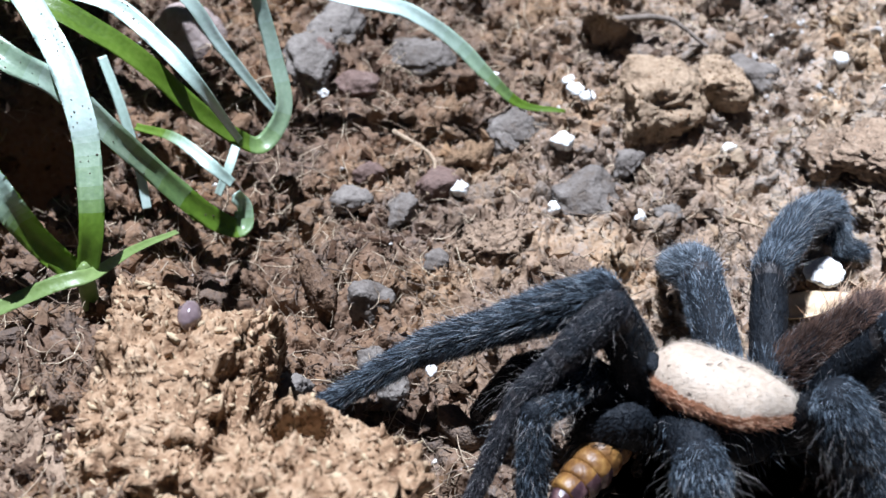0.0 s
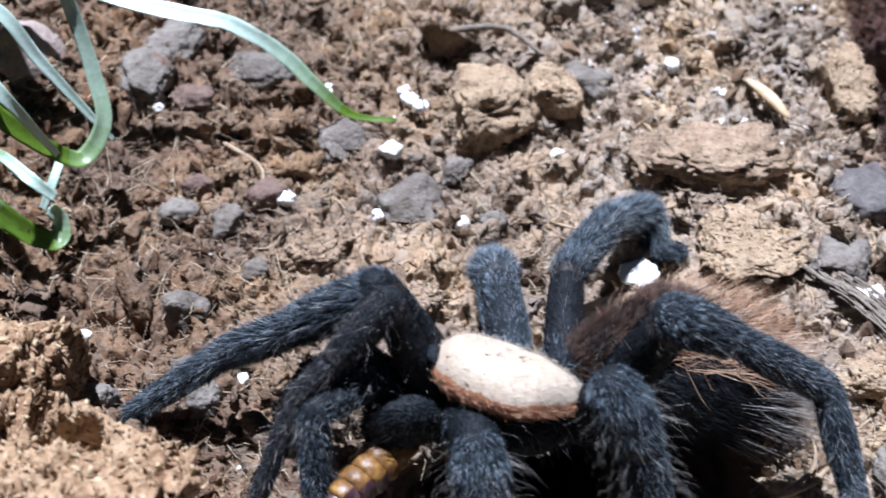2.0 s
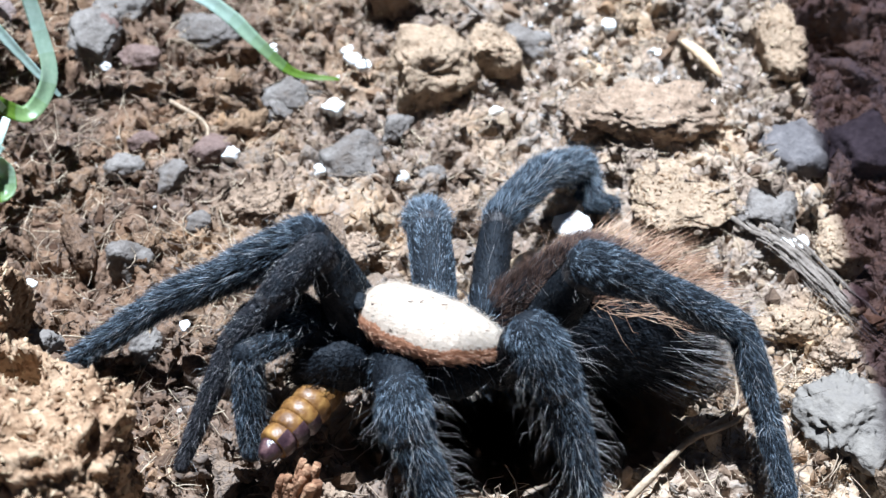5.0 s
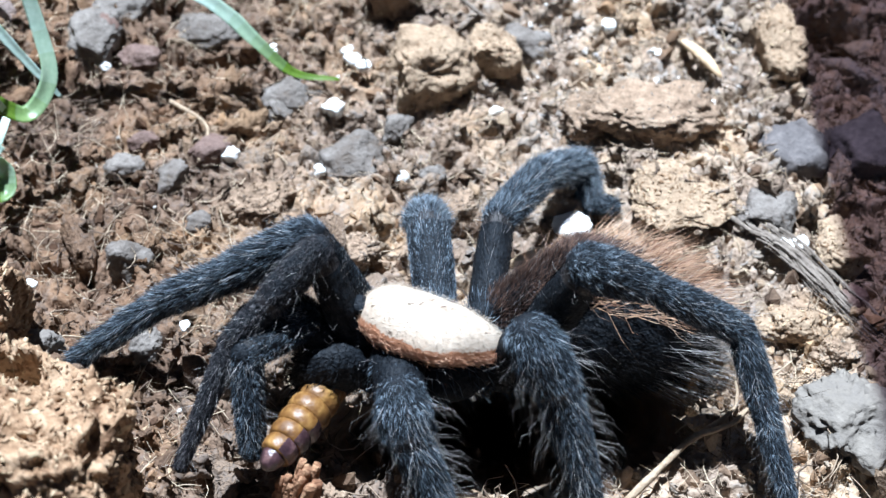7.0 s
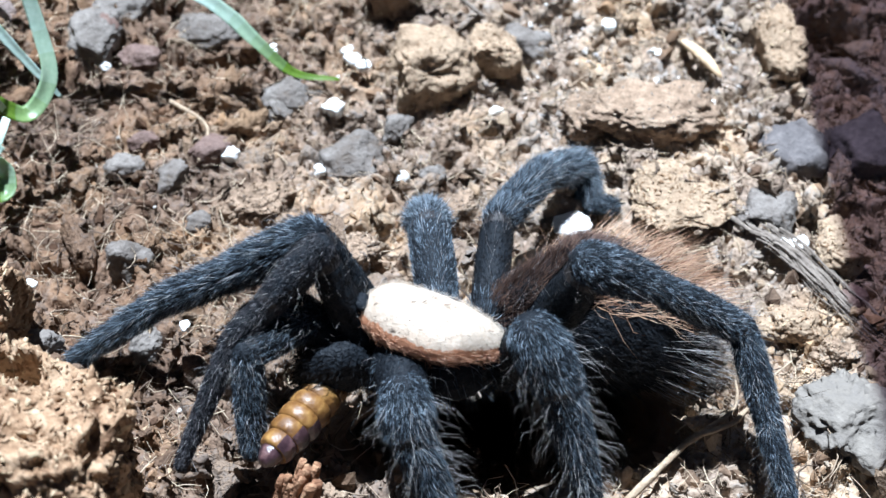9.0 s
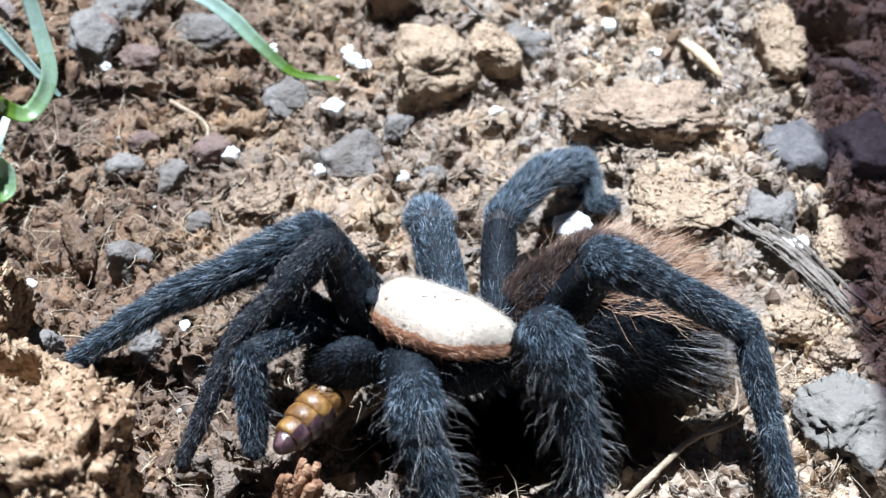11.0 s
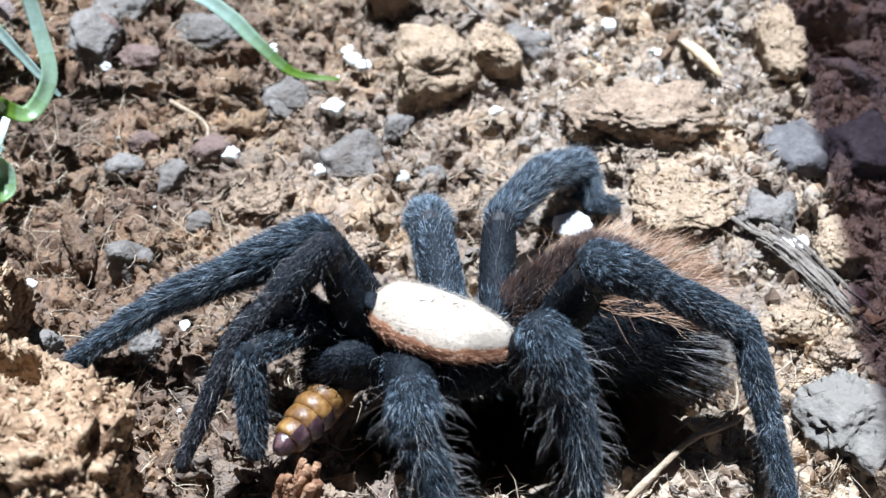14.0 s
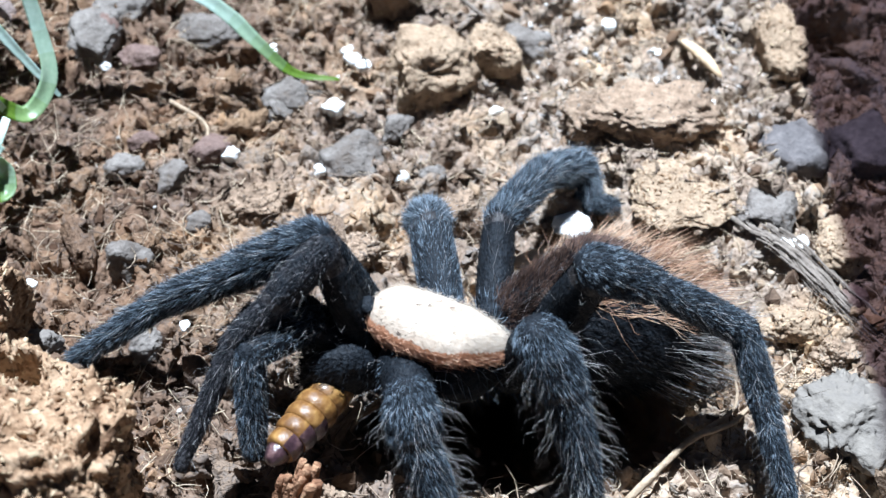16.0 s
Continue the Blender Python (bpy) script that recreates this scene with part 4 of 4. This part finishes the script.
def segment(name, length, r0, r1, parent, seed, fur=600, guard=70, fur_mat=1, long=2.4, lift=0.3, short=0.95):
    """A leg segment along +z with its coat of short hair and longer bristles, in mm."""
    sides = 18
    u = np.linspace(0, 1, 9)
    z = np.concatenate([[-0.85 * r0, -0.65 * r0, -0.35 * r0], length * u, [length + 0.35 * r1, length + 0.65 * r1, length + 0.85 * r1]])
    r = (0.87 + 0.18 * np.sin(math.pi * u) ** 0.6) * (r0 + (r1 - r0) * u)
    bulge = np.concatenate([[0.28 * r0, 0.6 * r0, 0.82 * r0], r, [0.82 * r1, 0.6 * r1, 0.28 * r1]])
    v, f = tube([(0, 0, a) for a in z], bulge, sides)
    v[:, :2] *= 1 + 0.05 * value_noise(v / 0.8, seed)[:, None]
    g = np.random.default_rng(seed)

    def coat(count, reach, thick, lift_, sd, stray, start=-0.82, end=None, bend=0.5, plain=True):
        t, a = g.uniform(start * r0, length - 0.1 if end is None else end, count), g.uniform(0, 2 * math.pi, count)
        bare = 0.07 * np.clip(t / length * 3, 0, 1)  # two bare lines run along the leg
        a = np.where(np.abs(np.sin(a - 0.6)) < bare, a + 0.35, a)
        r = np.interp(t, z, bulge) * 0.97
        nrm = np.stack([np.cos(a), np.sin(a), np.clip(t / r0, -1, 0)], 1)
        root = np.concatenate([nrm[:, :2] * r[:, None], t[:, None]], 1)
        return hairs(root, nrm, np.tile((0.0, 0, 1), (count, 1)), reach * g.uniform(0.5, 1.2, count), thick, lift_, 0, stray, sd, bend, plain)

    h1 = coat(fur, short, 0.017, lift, seed + 1, 0.24)
    h2 = coat(guard, long, 0.0105, 0.9, seed + 2, 0.3, 0.0, bend=1.1, plain=False)
    h3 = coat(int(420 * r0 * r0), short + 0.2, 0.018, lift + 0.2, seed + 3, 0.3, -0.85, 0.5 * r0)  # tuft over the joint
    V, F, S = joined((v, f, 0), (*h1, 1), (*h2, 2), (*h3, 1))
    S[10 * sides : 11 * sides] = [3] * sides
    me = mesh_from(name, V * MM, F, [SKIN, (FUR, DUSK, SHADED, DIM, FUR_LIT)[fur_mat - 1], GUARD, JOINT], True, S)
    return part(name, me, SKIN, parent)


def aim(a, b):
    """The pose at a whose z axis points to b, in mm."""
    a, b = Vector(a) * MM, Vector(b) * MM
    return Matrix.Translation(a) @ (b - a).to_track_quat("Z", "Y").to_matrix().to_4x4()


# Each leg: joints from hip to tip, radii at the joints, how far the joints follow the body.
LEGS = {
    "front_far": ([(-9.8, -14.3, 11.5), (-14.8, -12.9, 21.5), (-22.5, -11.7, 14.0), (-28.8, -10.8, 8.5), (-37.6, -13.5, 2.2)], (1.9, 1.75, 1.6, 1.35, 0.95)),
    "front_near": ([(-9.3, -18.0, 10.0), (-13.9, -14.7, 22.0), (-18.0, -17.9, 18.5), (-20.9, -20.0, 16.0), (-24.8, -27.8, 9.0)], (1.85, 1.5, 1.3, 1.1, 0.75)),
    "second_near": ([(-7.0, -19.9, 13.5), (-6.5, -24.0, 15.2), (-5.8, -26.3, 12.8), (-2.4, -30.8, 6.0)], (2.3, 2.1, 2.1, 1.5)),
    "third_near": ([(2.3, -17.8, 10.5), (4.0, -19.9, 18.3), (6.4, -22.4, 14.5), (9.7, -28.0, 5.0)], (2.0, 2.3, 2.2, 1.4)),
    "hind_near": ([(4.4, -15.2, 9.6), (8.3, -15.3, 22.3), (13.5, -15.2, 19.8), (22.0, -16.0, 14.8), (24.2, -20.6, 10.3), (27.0, -28.1, 4.5)], (2.2, 2.0, 1.55, 1.4, 1.35, 0.95)),
    "hind_far": ([(1.6, -12.9, 11.6), (8.2, -10.2, 16.2), (13.5, -7.4, 11.6), (20.2, -5.2, 4.6), (23.4, -5.4, 1.2)], (1.9, 2.0, 1.5, 1.2, 0.8)),
    "second_far": ([(-3.7, -15.2, 14.0), (-5.2, -3.9, 13.0), (-5.3, -0.5, 9.0), (-5.5, 5.3, 1.5)], (1.75, 1.9, 1.6, 1.0)),
    "third_far": ([(0.3, -13.6, 12.0), (1.4, -2.6, 12.0), (6.0, 6.8, 8.0), (10.5, 11.4, 4.2), (11.2, 8.2, 2.0), (14.2, 8.3, 1.2)], (1.55, 1.5, 1.6, 1.45, 1.15, 0.85)),
    "palp_near": ([(-11.3, -18.0, 11.5), (-14.9, -17.2, 15.6), (-19.5, -20.8, 15.8), (-19.1, -25.8, 8.4)], (1.5, 1.4, 1.5, 1.4)),
    "palp_far": ([(-11.4, -16.5, 11.5), (-15.6, -14.2, 13.0), (-20.5, -13.6, 10.6), (-23.6, -15.0, 5.0)], (1.4, 1.4, 1.3, 1.2)),
}
NAMES = ["femur", "patella", "tibia", "metatarsus", "tarsus"]
FOLLOW = {  # how far each joint goes with the body
    "front_far": (1, 0.6, 0.3, 0.12, 0), "front_near": (1, 0.7, 0.45, 0.3, 0), "second_near": (1, 0.95, 0.75, 0), "third_near": (1, 0.95, 0.75, 0),
    "hind_near": (1, 0.85, 0.6, 0.3, 0.1, 0), "hind_far": (1, 0.7, 0.4, 0.1, 0), "second_far": (1, 0.15, 0.05, 0), "third_far": (1, 0.15, 0.05, 0, 0, 0),
    "palp_near": (1, 0.6, 0.3, 0.2), "palp_far": (1, 0.6, 0.3, 0),
}
RIG = {}


def tarantula():
    body = tagged(new("tarantula"), "black hairy tarantula with cream carapace feeding on a larva", "spider")
    # carapace
    v, f = ico(5)
    p = v * np.array((6.4, 4.2, 2.9))
    p[:, 0] = np.where(v[:, 0] < 0, -6.4 * np.abs(v[:, 0]) ** 0.8, p[:, 0])  # a blunt head end
    p[:, 2] *= 1.08 - 0.035 * p[:, 0]
    p[:, 1] *= 1 - 0.2 * step(1, 7, -p[:, 0]) - 0.5 * step(0.5, 7, p[:, 0])
    p[:, 2] *= np.where(p[:, 2] > 0, 1.0 - 0.12 * np.cos(p[:, 0] / 2.2), 0.6)
    groove = np.exp(-((p[:, 0] - 1.2) ** 2 + (p[:, 1] / 0.7) ** 2))
    rays = np.abs(np.sin(3.0 * np.arctan2(p[:, 1], p[:, 0] - 1.2))) ** 8 * np.exp(-(((np.hypot(p[:, 0] - 1.2, p[:, 1]) - 3) / 1.6) ** 2))
    p[:, 2] -= np.where(p[:, 2] > 0, 0.4 * groove + 0.14 * rays, 0)
    low = p[:, 2] < 0.5 + 0.3 * value_noise(p, 5)
    n = v / np.array((6.9, 5.4, 3.2))
    n /= np.linalg.norm(n, axis=1, keepdims=True)
    back = np.array((0.9, 0.0, 0.25))
    h1 = surface_hairs(p, n, 5000, 0.32, 0.009, 401, ~low, back, lift=0.16, stray=0.12)
    h2 = surface_hairs(p, n, 2600, 0.8, 0.018, 403, low, back, lift=0.4, stray=0.3)
    h3 = surface_hairs(p, n, 1300, 0.55, 0.009, 405, ~low, back, lift=0.9, stray=0.35)
    h4 = surface_hairs(p, n, 26, 0.5, 0.05, 407, ~low, back, lift=0.3)
    V, F, S = joined((p, f, 0), (*h1, 1), (*h2, 2), (*h3, 1), (*h4, 4))
    rim = low[np.array(F[: len(f)])].mean(1) > 0.5
    S[: len(f)] = [3 if r else 0 for r in rim]
    V = turned(V, -30, 9, -9)
    shell = part("carapace", mesh_from("carapace", V * MM, F, [SHELL, CREAM, ORANGE, ORANGE, DUSK], True, S), SHELL, body, "cream white downy carapace with an orange rim")
    shell.location = (-4.3 * MM, -17.5 * MM, 15.2 * MM)
    RIG["carapace"] = (shell, (-4.3, -17.5, 15.2))
    # abdomen with long red brown bristles
    p = v * np.array((9.2, 6.4, 6.2))
    p[:, 1:] *= (1 - 0.18 * step(2, 9, -p[:, 0]))[:, None]
    n = v / np.array((9.2, 6.4, 6.2))
    n /= np.linalg.norm(n, axis=1, keepdims=True)
    back = np.array((0.95, 0.0, -0.1))
    h1 = surface_hairs(p, n, 5000, 1.3, 0.03, 411, None, back, lift=0.5)
    # Red only on the sunlit top; the near side's shade put in as black.
    top = v @ np.array((0.1, 0.45, 0.88)) > 0.45
    h2 = surface_hairs(p, n, 1300, 4.6, 0.033, 413, top, back, lift=0.75, stray=0.28)
    rear = ~top & (v[:, 0] > 0.25) & (v[:, 2] > -0.35)
    h3 = surface_hairs(p, n, 300, 7.6, 0.019, 415, rear, back, lift=0.28, droop=0.04, stray=0.13)
    h4 = surface_hairs(p, n, 1200, 2.2, 0.022, 417, ~top, back, lift=0.6, droop=0.3)
    V, F, S = joined((p, f, 0), (*h1, 1), (*h2, 2), (*h3, 3), (*h4, 1))
    V = turned(V, 0, 14, 6)
    ab = part("abdomen", mesh_from("abdomen", V * MM, F, [SKIN, SHADED, RED, GUARD], True, S), SKIN, body, "round dark abdomen with long reddish bristles")
    ab.location = (12.2 * MM, -10.6 * MM, 8.0 * MM)
    RIG["abdomen"] = (ab, (12.2, -10.6, 8.0))
    # breast plate and coxae
    p, f2 = lump_points((6.4, 4.6, 2.6), 421, 4, rough=0.08, fine=0.03)
    along = np.tile((0.3, -0.4, -0.9), (len(p), 1))
    h = surface_hairs(p, ico(4)[0], 900, 1.6, 0.03, 422, None, along, lift=0.7)
    V, F, S = joined((p, f2, 0), (*h, 1))
    br = part("sternum", mesh_from("sternum", V * MM, F, [SKIN, FUR], True, S), SKIN, body)
    br.location = (-4.0 * MM, -17.4 * MM, 11.6 * MM)
    RIG["sternum"] = (br, (-4.0, -17.4, 11.6))
    # jaws
    for k, y in enumerate((-19.4, -16.6)):
        p, f2 = lump_points((3.8, 1.9, 3.0), 431 + k, 4, rough=0.06, fine=0.02)
        p = turned(p, 0, -38, 6)
        along = np.tile((-0.7, 0.0, -0.7), (len(p), 1))
        h = surface_hairs(p, ico(4)[0], 900, 1.2, 0.028, 433 + k, None, along, lift=0.5)
        fringe = surface_hairs(p, ico(4)[0], 90, 1.9, 0.016, 436 + k, (p[:, 2] < -0.6) & (p[:, 0] < 1.0), np.array((-0.25, -0.35, -0.9)), lift=0.3, stray=0.12)
        V, F, S = joined((p, f2, 0), (*h, 1), (*fringe, 2))
        jaw = part("chelicera", mesh_from("chelicera", V * MM, F, [SKIN, SHADED, GUARD], True, S), SKIN, body, "dark stout jaw")
        jaw.location = (-12.6 * MM, y * MM, 11.6 * MM)
        RIG["jaw%d" % k] = (jaw, (-12.6, y, 11.6))
    # eyes on their small mound
    p, f2 = lump_points((0.75, 0.95, 0.55), 441, 3, rough=0.1, fine=0.03)
    ey = part("eye_mound", mesh_from("eye_mound", p * MM, f2, SKIN), SKIN, body)
    ey.location = (-10.3 * MM, -16.4 * MM, 17.4 * MM)
    RIG["eyes"] = (ey, (-10.3, -16.4, 17.4))
    # legs
    for k, (which, (joints, radii)) in enumerate(LEGS.items()):
        palp = which.startswith("palp")
        p, f2 = lump_points((radii[0] * 1.05, radii[0] * 1.05, radii[0] * 1.2), 450 + k, 3, rough=0.05, fine=0.02)
        h = surface_hairs(p, ico(3)[0], 240, 1.4, 0.03, 470 + k, None, np.array((0.0, 0, 1)), lift=0.7)
        V, F, S = joined((p, f2, 0), (*h, 1))
        leg = part("pedipalp" if palp else "leg", mesh_from("leg", V * MM, F, [SKIN, FUR], True, S), SKIN, body)
        pieces = []
        for i in range(len(joints) - 1):
            L = (Vector(joints[i + 1]) - Vector(joints[i])).length
            near = "near" in which
            dusky = which == "hind_far"
            fuzzy = which in ("second_far", "third_far", "front_far")
            stout, bare = which in ("second_near", "third_near"), which == "front_near"
            # Shade and sunlight put into hair colour: black femurs, far palp; pale far segments.
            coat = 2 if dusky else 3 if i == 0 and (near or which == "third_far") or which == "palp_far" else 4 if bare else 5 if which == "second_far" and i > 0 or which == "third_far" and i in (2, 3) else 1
            bristles = (4 if i == 0 and not dusky else 6 if bare else 20 if stout else 15) * L
            pieces.append(segment(NAMES[i], L, radii[i] * (0.9 if i > 1 else 1.06 if i and not fuzzy else 1), radii[i + 1] * (0.88 if i == 0 and not fuzzy else 1) if i < len(joints) - 2 else radii[i + 1] * 0.75, leg, 500 + 20 * k + i,
                                  fur=int((280 if coat == 3 else 620) * L * (radii[i] + 0.4)), guard=int(bristles), fur_mat=coat, long=4.6 if stout else 2.6,
                                  lift=0.6 if dusky else 0.45 if fuzzy else 0.3, short=1.5 if dusky else 0.45 if i == 0 and coat != 5 or bare else 1.3 if coat == 5 else 0.95 if fuzzy else 0.7 if stout else 0.6))
        RIG[which] = (leg, joints, pieces)
    return body


SPIDER = tarantula()


def legs_pose(which, shift):
    """The joints of a leg when the body stands off by shift, in mm."""
    joints = RIG[which][1]
    return [Vector(j) + Vector(shift) * w for j, w in zip(joints, FOLLOW[which])]


# ---- the larva it eats ----


def larva():
    ob = tagged(new("larva"), "amber beetle larva with dark purple bands held in the jaws", "larva")
    n = 7
    for i in range(n):
        z0, L, r = 1.4 * i, 1.58, (1.05, 1.5, 1.75, 1.88, 1.92, 1.9, 1.8)[i]
        s = np.linspace(0, 1, 9)
        prof = r * (0.9 + 0.12 * np.sin(math.pi * s) ** 0.7)
        if i == 0:
            prof = r * np.sin(math.pi * np.clip(0.08 + 0.5 * s, 0, 1)) ** 0.7
        v, f = tube([(0.10 * (z0 + L * a) ** 1.4 * 0.25, 0, z0 + L * a) for a in s], prof, 20)
        part("tail_tip" if i == 0 else "body_ring", mesh_from("body_ring", v * MM, f, BAND if i == 0 else LARVA), LARVA, ob, "dark purple horny tip" if i == 0 else "")
        if 0 < i < 4:
            top = v.reshape(9, 20, 3)
            q = top[0:8].copy()
            c = q.mean(1, keepdims=True)
            q = c + (q - c) * 1.035
            m = (9, 9, 7, 4)[i]
            q = np.roll(q, m // 2, axis=1)[:, :m]
            V, F = q.reshape(-1, 3), []
            inner = (c + (q - c) * 0.93).reshape(-1, 3)
            k = len(V)
            V = np.concatenate([V, inner])
            for a in range(7):
                for b in range(m - 1):
                    o = a * m + b
                    F += [[o, o + 1, o + m + 1, o + m], [k + o, k + o + m, k + o + m + 1, k + o + 1]]
            part("band", mesh_from("band", V * MM, F, BAND), BAND, ob, "glossy dark purple back plate")
    return ob


WORM = larva()
# ---- what moves: the spider's body works at its prey, its feet stay put ----
BODY = [  # seconds, shift of the body in mm
    (0, 0.0, 0.0, -0.3),
    (0.5, 0.12, 0.0, 0.0),
    (1, 0.18, 0.0, 0.6),
    (1.5, 0.24, 0.0, 0.7),
    (2, 0.18, 0.0, 1.1),
    (2.5, 0.12, 0.0, 0.9),
    (3, 0.12, 0.0, 0.8),
    (3.5, 0.18, 0.0, 0.8),
    (4, -0.06, 0.0, 0.5),
    (6.5, -0.24, 0.0, -0.2),
    (7, -0.24, 0.0, -0.3),
    (7.5, 0.0, 0.0, 0.3),
    (8, 0.12, 0.0, 0.2),
    (8.5, -0.12, 0.0, 0.0),
    (9, 0.0, 0.0, 0.0),
    (11.5, 0.96, 0.0, 0.9),
    (12, 0.96, 0.0, 0.8),
    (12.5, 1.02, 0.0, 1.1),
    (13, 1.32, 0.0, 1.0),
    (13.5, 1.44, 0.0, 1.0),
    (14, 0.72, 0.0, 0.2),
    (14.5, 0.48, 0.0, -0.3),
    (15, 0.48, 0.0, -0.4),
    (16, 0.48, 0.0, -0.4),
]
PREY = [  # seconds, tail end, then mouth end, in mm
    (0, (-17.58, -26.47, 10.46), (-12.20, -20.18, 10.15)),
    (3, (-18.31, -26.94, 10.46), (-12.15, -19.55, 10.15)),
    (3.5, (-18.12, -26.93, 10.46), (-12.10, -19.55, 10.15)),
    (4.2, (-17.99, -27.32, 10.46), (-12.29, -19.77, 10.15)),
    (6.5, (-17.80, -28.14, 10.46), (-12.40, -20.13, 10.15)),
    (7, (-17.67, -28.51, 10.46), (-12.40, -20.19, 10.15)),
    (7.5, (-17.83, -27.92, 10.46), (-12.23, -19.85, 10.15)),
    (8.5, (-17.76, -28.14, 10.46), (-12.31, -20.02, 10.15)),
    (9, (-17.90, -28.14, 10.46), (-12.21, -20.02, 10.15)),
    (11.3, (-16.77, -26.66, 10.46), (-11.54, -19.51, 10.15)),
    (12, (-17.11, -26.28, 10.46), (-11.47, -19.52, 10.15)),
    (12.6, (-16.71, -26.27, 10.46), (-11.39, -19.37, 10.15)),
    (13.4, (-16.81, -26.27, 10.46), (-11.11, -19.40, 10.15)),
    (14, (-16.84, -27.05, 10.46), (-11.65, -19.88, 10.15)),
    (14.6, (-17.04, -28.05, 10.46), (-11.81, -20.17, 10.15)),
    (16, (-17.38, -28.01, 10.46), (-11.81, -20.22, 10.15)),
]


def motions():
    for which, kept in RIG.items():
        if len(kept) == 2:
            ob, at = kept
            w = 0.3 if which == "abdomen" else 1.0
            walk(ob, [(t, pose(*[(a + w * d) * MM for a, d in zip(at, (x, y, z))])) for t, x, y, z in BODY])
            continue
        leg, joints, pieces = kept
        roots, rows = [], [[] for _ in pieces]
        for t, x, y, z in BODY:
            j = legs_pose(which, (x, y, z))
            m = aim(j[0], j[1])
            roots.append((t, m))
            for i in range(len(pieces)):
                rows[i].append((t, m.inverted() @ aim(j[i], j[i + 1])))
        walk(leg, roots)
        for ob, r in zip(pieces, rows):
            walk(ob, r)
    walk(WORM, [(t, aim(a, b)) for t, a, b in PREY])


motions()
